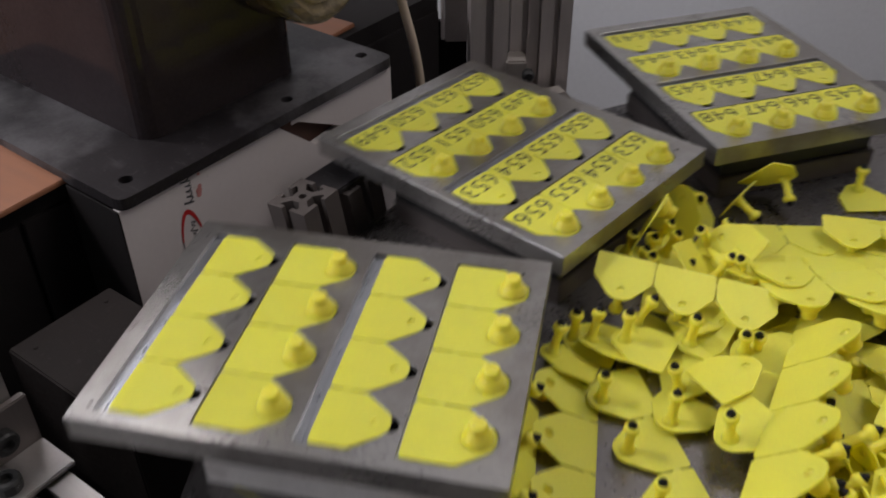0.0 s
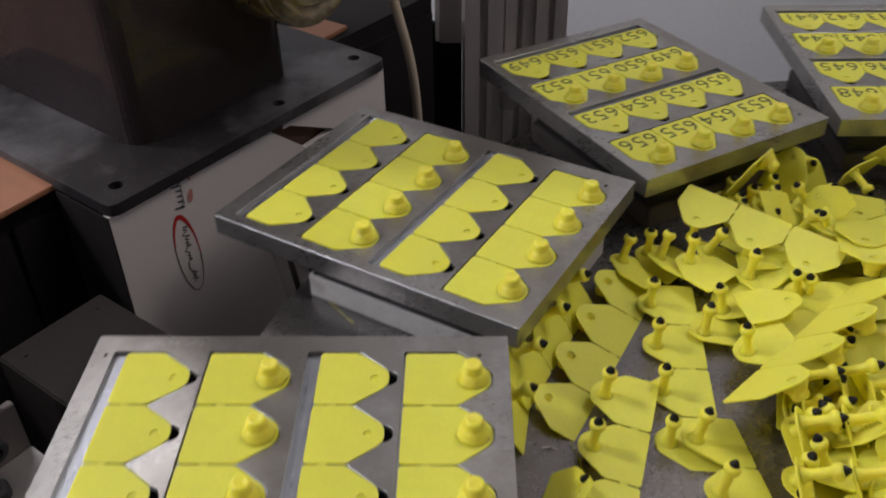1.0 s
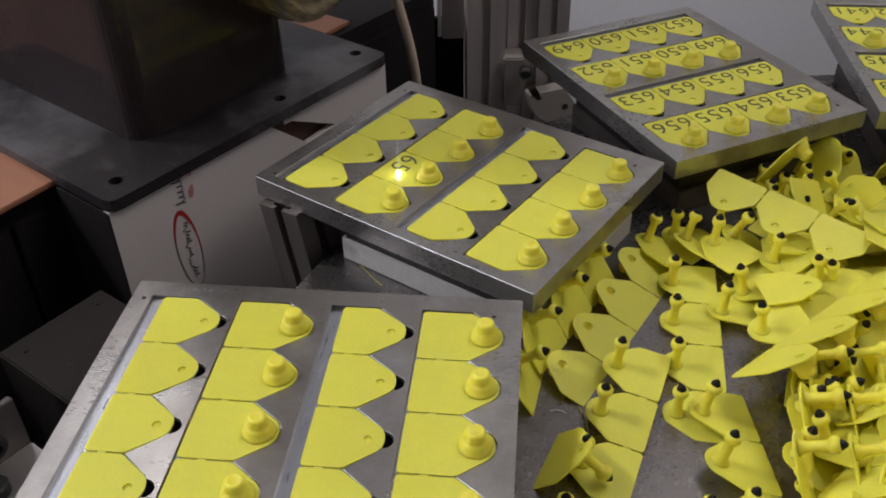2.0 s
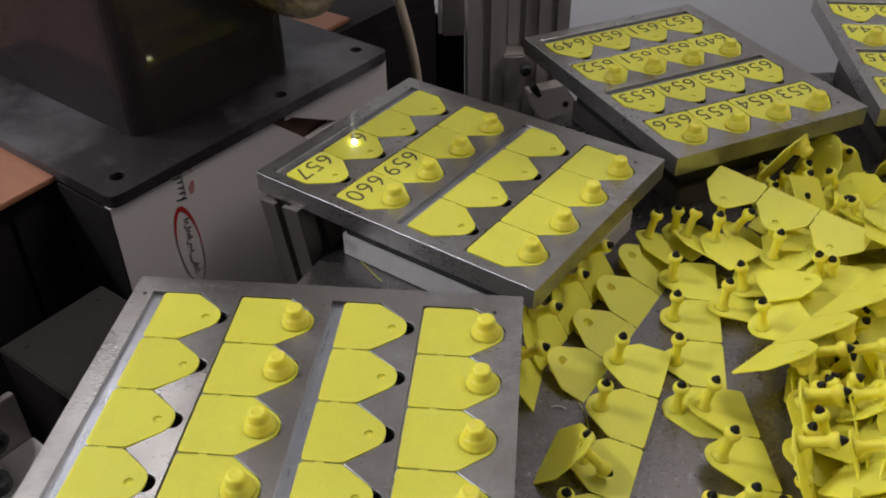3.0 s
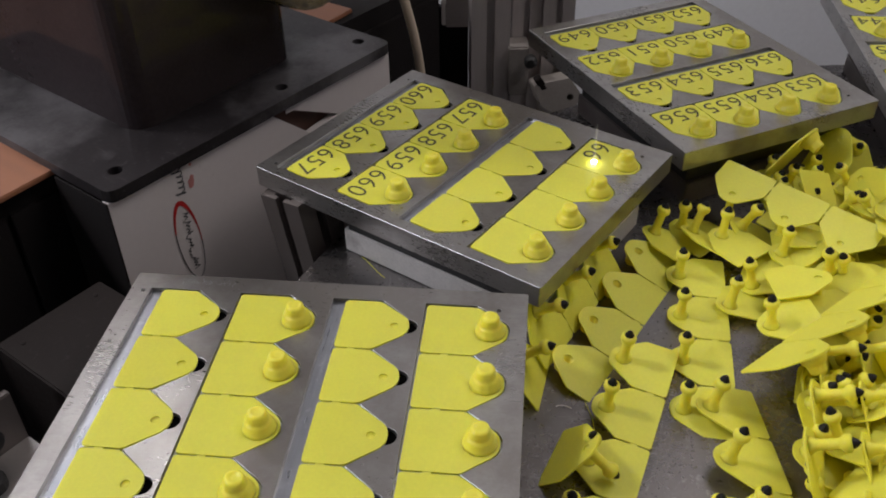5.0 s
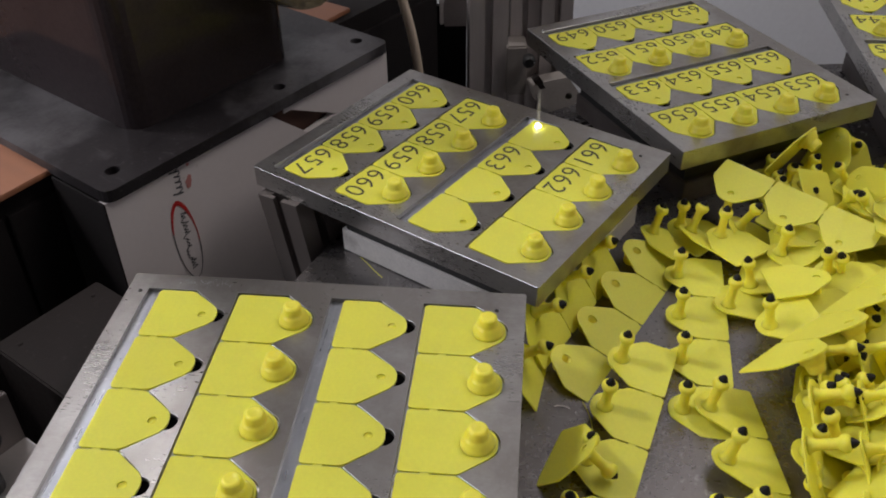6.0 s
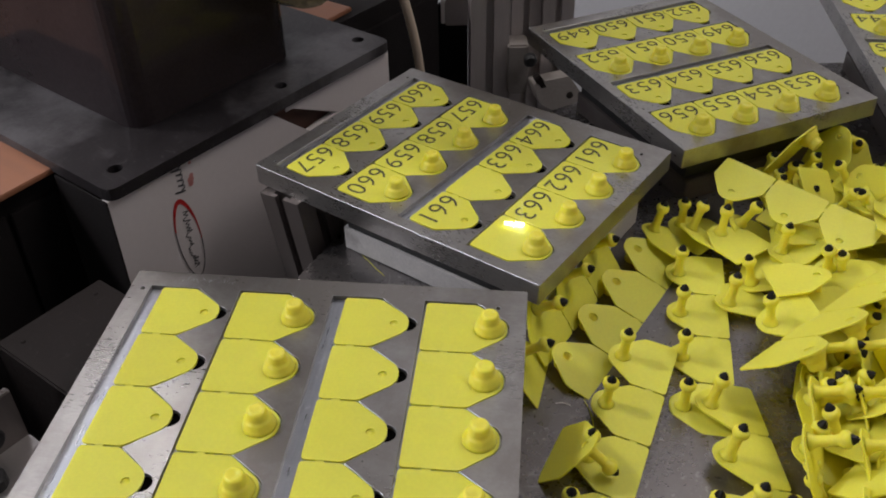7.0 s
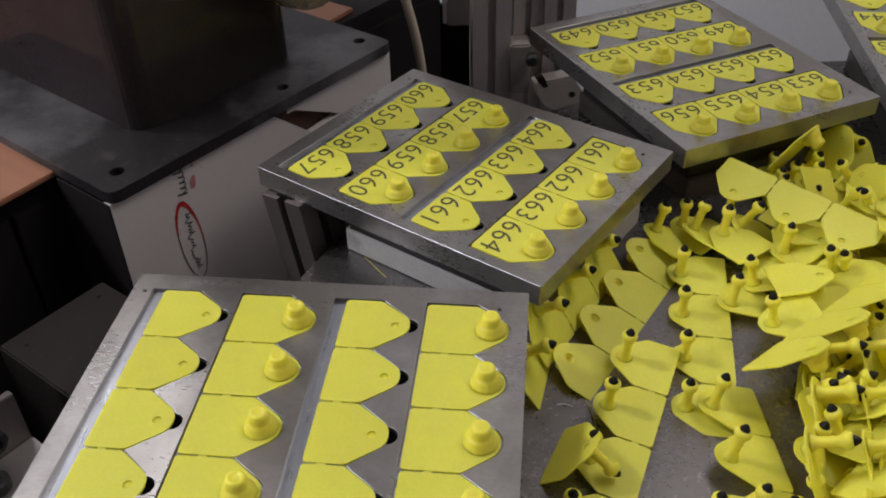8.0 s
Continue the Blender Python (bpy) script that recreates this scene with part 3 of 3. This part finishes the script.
    # a dense jumble of short strips on the near flank
    for i in range(80):
        x, y = rng.uniform(-4.7, -2.6), rng.uniform(-1.8, 2.2)
        if x < -4.6 + 0.4 * max(0, y):
            continue
        heap_strip(True, rng.choice((1, 1, 2)), x, y, rng.uniform(0, 0.45) * min(1, (x + 5.3)), rng.uniform(40, 85), rng.gauss(0, 10), rng.uniform(45, 90))


loose_heap()


# ---- laser marker stand beside the table ----
ALONG, OUT = Vector((0.62411, 0.78134, 0)), Vector((-0.78134, 0.62411, 0))
STAND = Matrix.Translation(at(-15.265, 6.279, 0)) @ Matrix(((ALONG.x, OUT.x, 0, 0), (ALONG.y, OUT.y, 0, 0), (0, 0, 1, 0), (0, 0, 0, 1)))


def marker_stand():
    """Local x runs along the foot's front edge, y away from the table; in U."""
    thing = tagged(new("marker_stand"), "black painted steel stand with a square column on a bolted foot", "machine stand")
    bm = bmesh.new()
    holes = [scaled(circle(x, y, 0.135, 16)) for x, y in ((0.40, 0.52), (6.80, 0.60), (0.45, 6.6), (6.75, 6.6), (4.3, 0.42))]
    slab(bm, scaled(rounded([(-0.12, 0), (7.2, 0), (7.2, 7.1), (-0.12, 7.1)], 0.22)), 1.02 * U, 1.25 * U, holes)
    part("foot_plate", bm, BLACK, thing)
    bm = bmesh.new()
    slab(bm, scaled(rounded([(1.40, 1.20), (5.50, 1.20), (5.50, 6.9), (1.40, 6.9)], 0.55, 8)), 1.25 * U, 22 * U)
    part("column", bm, COLUMN, thing)
    bm = bmesh.new()
    for a, b in (((1.95, 1.185), (4.95, 1.22)), ((1.385, 1.75), (1.42, 6.6))):
        box(bm, a[0] * U, b[0] * U, a[1] * U, b[1] * U, 1.25 * U, 1.28 * U, 0.01 * U)
    part("weld_seam", bm, BLACK, thing)
    thing.matrix_basis = STAND
    return thing


marker_stand()


def wooden_board():
    bm = bmesh.new()
    box(bm, -14 * U, 8.5 * U, 1.72 * U, 12 * U, 0.96 * U, 1.065 * U, 0.02 * U)
    ob = new("wooden_board", to_mesh("wooden_board", bm, WOOD))
    ob.matrix_basis = STAND @ pose(0, 0, 0, 0, 0, 3.4)
    return tagged(ob, "orange-brown wooden bench top under the black stand", "bench top")


wooden_board()


def dark_cabinet():
    thing = tagged(new("bench_cabinet"), "dark bench cabinet carrying the wooden board", "cabinet")
    bm = bmesh.new()
    box(bm, -13.6 * U, 11.4 * U, 2.0 * U, 11.6 * U, -TOP, 0.956 * U)
    part("body", bm, DARK, thing)
    for x in (-13.4, -7.2, -1.0, 5.2):
        bm = bmesh.new()
        box(bm, x * U, (x + 6.1) * U, 1.88 * U, 1.996 * U, -TOP + 0.08, 0.5 * U, 0.02 * U)
        part("door", bm, DARK, thing)
    thing.matrix_basis = STAND
    return thing


dark_cabinet()


def white_box():
    """A white laminate housing under the foot's overhang, its face cut out at the top."""
    thing = tagged(new("white_housing"), "white laminate housing with a printed oval mark and a cut-out", "housing")
    top, low = 1.0, -9.0
    upright = Matrix(((1, 0, 0, 0), (0, 0, -1, 0.10 * U), (0, 1, 0, 0), (0, 0, 0, 1)))
    bm = bmesh.new()
    hole = [(4.05, 0.96), (3.70, 0.965), (4.66, 0.14), (5.50, 0.22)]
    slab(bm, scaled([(-0.13, low), (7.2, low), (7.2, top), (-0.13, top)]), -0.16 * U, 0, [scaled(hole)])
    part("front_panel", bm, WHITE, thing, m=upright)
    bm = bmesh.new()
    box(bm, 3.4 * U, 6.0 * U, 0.30 * U, 0.36 * U, -0.3 * U, 0.99 * U)
    part("inner_board", bm, BROWN, thing, "dark brown board behind the cut-out")
    # the core is coloured black to stand for shade behind the panel
    bm = bmesh.new()
    box(bm, 0.02 * U, 7.0 * U, 0.37 * U, 1.50 * U, low * U, top * U)
    part("core", bm, DARK, thing, "core behind the white panel, black in place of shade")
    # thin black cover: the shade on the housing's left side as colour
    bm = bmesh.new()
    box(bm, -0.17 * U, -0.134 * U, 0.09 * U, 1.60 * U, low * U, top * U)
    part("side_panel", bm, DARK, thing, "side of the housing, black in place of its shade")
    bm = bmesh.new()
    box(bm, 4.05 * U, 7.19 * U, 0.088 * U, 0.098 * U, 0.86 * U, 0.996 * U, 0.003 * U)
    part("edge_strip", bm, WHITE, thing, "white folded edge strip")
    # printed mark: an oval ring, red at its upper end, and bars for the lettering
    ring = bmesh.new()
    cap = bmesh.new()
    n = 40
    for i in range(n):
        a0, a1 = 2 * math.pi * i / n, 2 * math.pi * (i + 1) / n
        mid = (a0 + a1) / 2
        red = math.sin(mid) > 0.35 or (math.cos(mid) > 0 and math.sin(mid) > -0.1)
        w = 0.022 + (0.085 * max(0, math.sin(mid)) ** 2 if red else 0)
        pts = []
        for a, k in ((a0, 1), (a1, 1), (a1, 0), (a0, 0)):
            rx, rz = 0.27 - (0 if k else w), 0.93 - (0 if k else w)
            pts.append((1.27 + rx * math.cos(a) - 0.06 * math.sin(a), -0.60 + rz * math.sin(a)))
        target = cap if red else ring
        target.faces.new([target.verts.new((x * U, z * U, 0.0004)) for x, z in pts])
    part("print_ring", ring, GREYINK, thing, "dark printed oval", m=upright)
    part("print_ring", cap, REDINK, thing, "red printed arc", m=upright)
    bars = bmesh.new()
    rng = random.Random(3)

    def stroke(x0, z0, x1, z1, thin):
        """One straight pen stroke on the panel."""
        d = Vector((x1 - x0, z1 - z0)).normalized() * thin / 2
        ring = ((x0 - d.y, z0 + d.x), (x1 - d.y, z1 + d.x), (x1 + d.y, z1 - d.x), (x0 + d.y, z0 - d.x))
        bars.faces.new([bars.verts.new((x * U, z * U, 0.0004)) for x, z in ring])

    # a run of slanted strokes inside the oval, and taller ones above it
    z, x = 0.02, 1.25
    while z > -1.25:
        step = rng.uniform(0.05, 0.09)
        far = x + rng.choice((0.06, 0.09, 0.13)) * (1 if rng.random() < 0.7 else -0.6)
        stroke(x, z, far, z - step * 0.6, 0.022)
        stroke(far, z - step * 0.6, x, z - step, 0.018)
        z -= step
    for k in range(5):
        z = 0.42 + 0.115 * k
        tall = 0.23 if k in (0, 4) else 0.14
        stroke(1.42, z, 1.42 - tall, z + 0.05, 0.034)
        stroke(1.42 - tall * 0.45, z + 0.03, 1.42, z + 0.085, 0.028)
    part("print_bar", bars, GREYINK, thing, "small dark printed bars", m=upright)
    pale = bmesh.new()
    for x, z, r in ((1.56, 0.50, 0.06), (1.57, 0.58, 0.075), (1.60, 0.66, 0.05), (1.62, 0.92, 0.035)):
        pale.faces.new([pale.verts.new((px * U, pz * U, 0.0004)) for px, pz in circle(x, z, r, 8)])
    part("print_blot", pale, PINKINK, thing, "pale red printed blots", m=upright)
    thing.matrix_basis = STAND
    return thing


white_box()


def profile_outline(w):
    """The cross-section of a slotted aluminium profile, w wide."""
    h, lip, neck, deep, web = w / 2, 0.10 * w, 0.10 * w, 0.30 * w, 0.22 * w
    quarter = [(neck, h), (neck, h - lip), (web, h - lip), (web, h - 0.16 * w), (0.09 * w, h - deep)]
    pts = []
    for k in range(4):
        c, s = round(math.cos(-k * math.pi / 2)), round(math.sin(-k * math.pi / 2))
        run = [(-h, h)] + [(-x, y) for x, y in quarter] + [(x, y) for x, y in reversed(quarter)]
        pts += [(x * c - y * s, x * s + y * c) for x, y in run]
    return pts


def profile_post(label, x, y, z0, z1, turn, w=0.93, material=BRONZE, lean=0.0):
    thing = tagged(new("profile_post"), label, "frame post", "aluminium frame")
    bm = bmesh.new()
    slab(bm, scaled(profile_outline(w)), z0, z1, [scaled(circle(0, 0, 0.09 * w, 10))])
    part("extrusion", bm, material, thing)
    thing.matrix_basis = pose(x * U, y * U, z1, 0, lean, 0) @ pose(0, 0, -z1, 0, 0, turn)
    return thing


profile_post("slotted aluminium profile post with an open sawn end", -12.36, 7.14, 0.31, TOP + 0.685 * U, 53.0 - 90, 0.93, BRONZE, -7.0)
profile_post("slotted aluminium profile post behind the open one", -11.65, 8.26, 0.31, TOP + 0.36 * U, 53.0 - 90, 0.93, BRONZE, -7.0)


def clamp_plate():
    thing = tagged(new("clamp_bracket"), "dark steel clamp bracket on top of the frame post", "bracket")
    bm = bmesh.new()
    box(bm, -0.8 * U, 0.9 * U, -0.42 * U, 0.42 * U, 0, 0.12 * U, 0.03 * U)
    part("plate", bm, BLACK, thing)
    bm = bmesh.new()
    lathe(bm, [(0.10 * U, 0.12 * U), (0.10 * U, 0.17 * U), (0.07 * U, 0.19 * U)], 10)
    part("screw", bm, STEEL, thing, m=pose(0.45 * U, 0, 0))
    thing.matrix_basis = Matrix.Translation(at(-11.75, 8.3, 0.37)) @ pose(0, 0, 0, 0, 0, 53)
    return thing


clamp_plate()


def steel_box():
    """A dark box beside the turning disc."""
    thing = tagged(new("drive_housing"), "low dark oily steel drive housing beside the table", "housing")
    bm = bmesh.new()
    box(bm, 0, 3.18 * U, 0, 2.05 * U, -0.10, 0, 0.03 * U)
    part("body", bm, DARKSTEEL, thing)
    bm = bmesh.new()
    box(bm, 0.3 * U, 2.9 * U, 0.2 * U, 2.0 * U, -TOP + 0.45 * U, -0.101)
    part("stand", bm, DARK, thing)
    for x, y in ((0.3, 1.75), (0.35, 0.3), (2.9, 0.3)):
        bm = bmesh.new()
        lathe(bm, [(0.04 * U, 0), (0.04 * U, 0.015 * U), (0.03 * U, 0.02 * U)], 10)
        part("screw_head", bm, DARKSTEEL, thing, m=pose(x * U, y * U, 0))
    thing.matrix_basis = Matrix.Translation(at(-17.10, 4.38, -0.45)) @ pose(0, 0, 0, 0, 0, -37.6) 
    return thing


steel_box()


def angle_bracket():
    """Local x points towards the table along the lower rail, z up."""
    thing = tagged(new("angle_bracket"), "bare aluminium angle bracket with black socket screws", "bracket")
    bm = bmesh.new()
    box(bm, 0, 0.80 * U, -1.15 * U, 0, -0.10 * U, 0, 0.02 * U)
    part("flange", bm, ALU, thing)
    # the upright is browner than the flange: its shade is put into the colour
    bm = bmesh.new()
    box(bm, -0.14 * U, -0.002 * U, -1.15 * U, 0, -0.10 * U, 0.90 * U, 0.02 * U)
    part("upright", bm, BRONZE, thing, "upright leg in a darker brown for its shaded side")
    for m in (pose(0, -0.55 * U, 0.42 * U, 0, 90, 0), pose(0.45 * U, -0.85 * U, 0)):
        bm = bmesh.new()
        lathe(bm, [(0.20 * U, 0), (0.20 * U, 0.16 * U), (0.17 * U, 0.19 * U), (0.10 * U, 0.19 * U), (0.09 * U, 0.10 * U)], 16)
        part("socket_screw", bm, RUBBER, thing, "black socket screw", m)
    thing.matrix_basis = Matrix.Translation(at(-15.94, 2.54, -0.55)) @ pose(0, 0, 0, 0, 0, -37)
    return thing


angle_bracket()


def machine_frame():
    """Slotted rails and a post of the lower frame beside the table."""
    here = Matrix.Translation(at(-15.94, 2.54, -0.55)) @ pose(0, 0, 0, 0, 0, -37)
    for label, m, length in (
        ("slotted aluminium frame rail carrying the angle bracket", here @ pose(-1.1 * U, -0.6 * U, -0.575 * U, 0, 90, 0), 3.3),
        ("dark slotted frame rail low under the table edge", here @ pose(0.3 * U, -0.4 * U, -2.6 * U, 0, 90, 53), 5.0),
    ):
        thing = tagged(new("frame_rail"), label, "frame rail", "lower frame")
        bm = bmesh.new()
        slab(bm, scaled(profile_outline(0.93)), 0, length * U)
        part("extrusion", bm, ALU if length < 4 else DARKSTEEL, thing)
        thing.matrix_basis = m
    thing = tagged(new("frame_post"), "slotted aluminium frame post behind the angle bracket", "frame post", "lower frame")
    bm = bmesh.new()
    slab(bm, scaled(profile_outline(0.93)), -TOP + 0.31, 1.45 * U)
    part("extrusion", bm, ALU, thing)
    thing.matrix_basis = here @ pose(-0.62 * U, -0.62 * U, 0.60 * U)
    bm = bmesh.new()
    box(bm, -17 * U, 14 * U, -14 * U, 17 * U, -TOP + 0.02, -TOP + 0.30)
    ob = new("machine_base", to_mesh("machine_base", bm, DARK))
    ob.matrix_basis = pose(0, 0, TOP, 0, 0, 0)
    tagged(ob, "dark machine base on the floor under the table", "machine base")


machine_frame()

# ---- frame, hose and roll behind ----
profile_post("upright slotted aluminium profile of the rear frame", -8.32, 17.0, 0.0, TOP + 14 * U, 2, 1.05, FRAME)
profile_post("upright slotted aluminium profile of the rear frame", -7.3, 17.35, 0.0, TOP + 14 * U, 2, 0.80, FRAME)
profile_post("upright slotted aluminium profile of the rear frame", -6.45, 17.2, 0.0, TOP + 14 * U, 2, 0.85, FRAME)


def panel_behind():
    bm = bmesh.new()
    box(bm, -9.50 * U, -8.88 * U, 17.0 * U, 17.2 * U, -0.70 * U, 14 * U, 0.02 * U)
    ob = new("guard_panel", to_mesh("guard_panel", bm, GUARD))
    ob.matrix_basis = pose(0, 0, TOP)
    tagged(ob, "grey-brown metal guard panel fixed to the rear frame", "panel")
    bm = bmesh.new()
    box(bm, -12.0 * U, -8.88 * U, 17.25 * U, 17.45 * U, -TOP, -0.2 * U, 0.02 * U)
    ob = new("lower_panel", to_mesh("lower_panel", bm, DARK))
    ob.matrix_basis = pose(0, 0, TOP)
    tagged(ob, "black lower panel standing behind the rear frame", "panel")
    bm = bmesh.new()
    box(bm, -9.62 * U, -9.51 * U, 16.95 * U, 17.15 * U, -0.62 * U, 14 * U, 0.02 * U)
    ob = new("edge_strip", to_mesh("edge_strip", bm, WHITE))
    ob.matrix_basis = pose(0, 0, TOP)
    tagged(ob, "pale upright edge strip beside the guard panel", "trim")


panel_behind()


def rear_clamp():
    thing = tagged(new("hinge_clamp"), "dull metal hinge clamp with a black knob on the rear post", "clamp")
    bm = bmesh.new()
    box(bm, -0.40 * U, 0.16 * U, -0.2 * U, 0.52 * U, -1.15 * U, 0.32 * U, 0.05 * U)
    part("arm", bm, CASTING, thing)
    bm = bmesh.new()
    slab(bm, scaled(rounded([(-0.75, 0.30), (0.25, 0.42), (0.62, -0.12), (0.40, -0.42), (-0.15, -0.55), (-0.55, -0.30)], 0.10)), -0.5 * U, 0.22 * U, [scaled(circle(0.27, -0.12, 0.10, 12))])
    part("lug", bm, CASTING, thing, "dull pierced metal block", pose(0.98 * U, -0.55 * U, -0.85 * U, 78, 0, 8))
    bm = bmesh.new()
    box(bm, -0.55 * U, 0.45 * U, -0.16 * U, 0.12 * U, -0.11 * U, 0.09 * U, 0.03 * U)
    part("pin", bm, DARKSTEEL, thing, "dark pin through the lug", pose(0.62 * U, -0.62 * U, -0.78 * U, 0, 58, 10))
    bm = bmesh.new()
    lathe(bm, [(0.10 * U, 0), (0.10 * U, 0.1 * U), (0.17 * U, 0.14 * U), (0.18 * U, 0.34 * U), (0.12 * U, 0.40 * U)], 14)
    part("knob", bm, RUBBER, thing, "black plastic knob", pose(0.18 * U, -0.2 * U, 0.02 * U, 90, 0, 0))
    thing.matrix_basis = Matrix.Translation(at(-7.42, 16.45, -1.3))
    return thing


rear_clamp()


def hose():
    cu = bpy.data.curves.new("hose", "CURVE")
    cu.dimensions, cu.bevel_depth, cu.bevel_resolution, cu.use_fill_caps = "3D", 0.115 * U, 4, True
    sp = cu.splines.new("NURBS")
    pts = [(-10.9, 14.0, 3.6), (-10.75, 14.1, 2.2), (-10.45, 14.2, 1.0), (-10.2, 14.2, -0.2), (-10.12, 14.3, -1.6), (-10.1, 14.6, -4.0)]
    sp.points.add(len(pts) - 1)
    for p, c in zip(sp.points, pts):
        p.co = (*at(*c), 1)
    sp.use_endpoint_u = True
    sp.order_u = 4
    ob = bpy.data.objects.new("hose", cu)
    scene.collection.objects.link(ob)
    me = bpy.data.meshes.new_from_object(ob.evaluated_get(bpy.context.evaluated_depsgraph_get()))
    bpy.data.objects.remove(ob)
    me.materials.clear()
    me.materials.append(CABLE)
    for p in me.polygons:
        p.use_smooth = True
    tagged(new("hose", me), "beige flexible hose hanging beside the bench", "hose")


hose()


def film_roll():
    """A film-wrapped drum that an arm holds before the column, its end towards the table."""
    thing = tagged(new("film_drum"), "drum wound with amber transparent film on an arm of the stand", "film drum")
    rng = random.Random(5)
    rings = [(0.35, 0.0)]
    r = 0.42
    while r < 1.40:
        rings += [(r, rng.uniform(-0.05, 0.06)), (r + 0.03, rng.uniform(-0.02, 0.10))]
        r += rng.uniform(0.05, 0.10)
    rings += [(1.42, 0.05), (1.43, 0.3), (1.40, 0.62), (0.35, 0.66)]
    bm = bmesh.new()
    lathe(bm, [(a * U, b * U) for a, b in rings], 56)
    for v in bm.verts:
        k = 1 + 0.03 * noise.noise(v.co * 70)
        v.co.x, v.co.y = v.co.x * k, v.co.y * k
    part("wound_film", bm, FILM, thing, smooth=True)
    bm = bmesh.new()
    lathe(bm, [(0.33 * U, -0.1 * U), (0.34 * U, -0.1 * U), (0.34 * U, 1.5 * U), (0.30 * U, 1.5 * U)], 24)
    part("arm", bm, COLUMN, thing, "black arm fixed to the column")
    thing.matrix_basis = STAND @ pose(5.95 * U, 0.42 * U, (2.40 + 1.45 * 1.6) * U, -90, 0, 14) @ Matrix.Scale(1.6, 4)
    return thing


film_roll()



def thread(label, points, material, thick=0.007):
    cu = bpy.data.curves.new("thread", "CURVE")
    cu.dimensions, cu.bevel_depth, cu.bevel_resolution = "3D", thick * U, 2
    sp = cu.splines.new("NURBS")
    sp.points.add(len(points) - 1)
    for p, (x, y) in zip(sp.points, points):
        p.co = (x * U, y * U, (DISC_TOP + 0.015 + 0.03 * abs(math.sin(7 * x))) * U, 1)
    sp.use_endpoint_u, sp.order_u = True, 3
    ob = bpy.data.objects.new("thread", cu)
    scene.collection.objects.link(ob)
    me = bpy.data.meshes.new_from_object(ob.evaluated_get(bpy.context.evaluated_depsgraph_get()))
    bpy.data.objects.remove(ob)
    me.materials.clear()
    me.materials.append(material)
    thing = tagged(new("plastic_thread", me), label, "plastic thread", "moulding threads")
    carried(thing, pose(0, 0, TOP))


thread("fine yellow plastic thread curled on the metal table", [(-11.20, 6.36), (-11.06, 6.15), (-10.95, 5.95), (-10.79, 5.77)], YELLOW)
thread("fine yellow plastic thread curled on the metal table", [(-7.72, 2.75), (-7.62, 2.45), (-7.66, 2.15)], YELLOW)
thread("short pale plastic thread on the metal table", [(-8.15, 2.68), (-8.02, 2.72), (-7.93, 2.62)], WHITE)

# ---- laser spark ----


def laser_spark():
    thing = tagged(new("laser_spark"), "white-hot laser spark burning a number", "spark")
    bm = bmesh.new()
    bmesh.ops.create_icosphere(bm, subdivisions=2, radius=0.044 * U)
    for v in bm.verts:
        v.co *= 1 + 0.25 * noise.noise(v.co * 900)
        v.co.z *= 0.6
    part("core", bm, SPARK, thing)
    # a slim glowing cone imitates the bright streak over the spark
    bm = bmesh.new()
    lathe(bm, [(0.030 * U, 0.0), (0.022 * U, 0.4 * U), (0.004 * U, 0.75 * U)], 8)
    part("plume", bm, LIGHT_STREAK, thing, "faint glowing streak of light above the spark")
    return thing


spark = laser_spark()
PARKED = STAND @ pose(5.95 * U, 0.95 * U, 6.1 * U)        # inside the drum


def spark_rows():
    """Along the numbers in the order in which they are marked; before and after, inside the drum."""
    stops = []
    for c, (male, v) in enumerate(COLUMNS):
        for k in range(4):
            u = k if male else 3 - k
            reach = v - (0.53 if male else 0.57)
            for j in range(3):
                s = STARTS[c][k] + 0.12 * j
                for f, swing, side in ((0.0, 0.06, 0.08), (0.10, -0.07, -0.06)):
                    stops.append((s + f, u + (1 - j) * 0.295 + side, reach + swing))
    stops.sort()
    rows = [(0.0, PARKED), (stops[0][0] - 0.03, PARKED)]
    for s, u, v in stops:
        rows.append((s, station(2) @ pose(u * U, -v * U, (PLATE_TOP + 0.035) * U)))
    rows += [(stops[-1][0] + 0.02, rows[-1][1]), (stops[-1][0] + 0.05, PARKED), (8.0, PARKED)]
    return rows


def motions():
    for ob, m in CARRIED:
        walk(ob, [(t, pose(0, 0, 0, 0, 0, a) @ m) for t, a in TURN])
    for ob, shown, deep, s in MARKED:
        walk(ob, [(0.0, deep), (s + 0.04, deep), (s + 0.12, shown), (8.0, shown)])
    walk(spark, spark_rows())


motions()
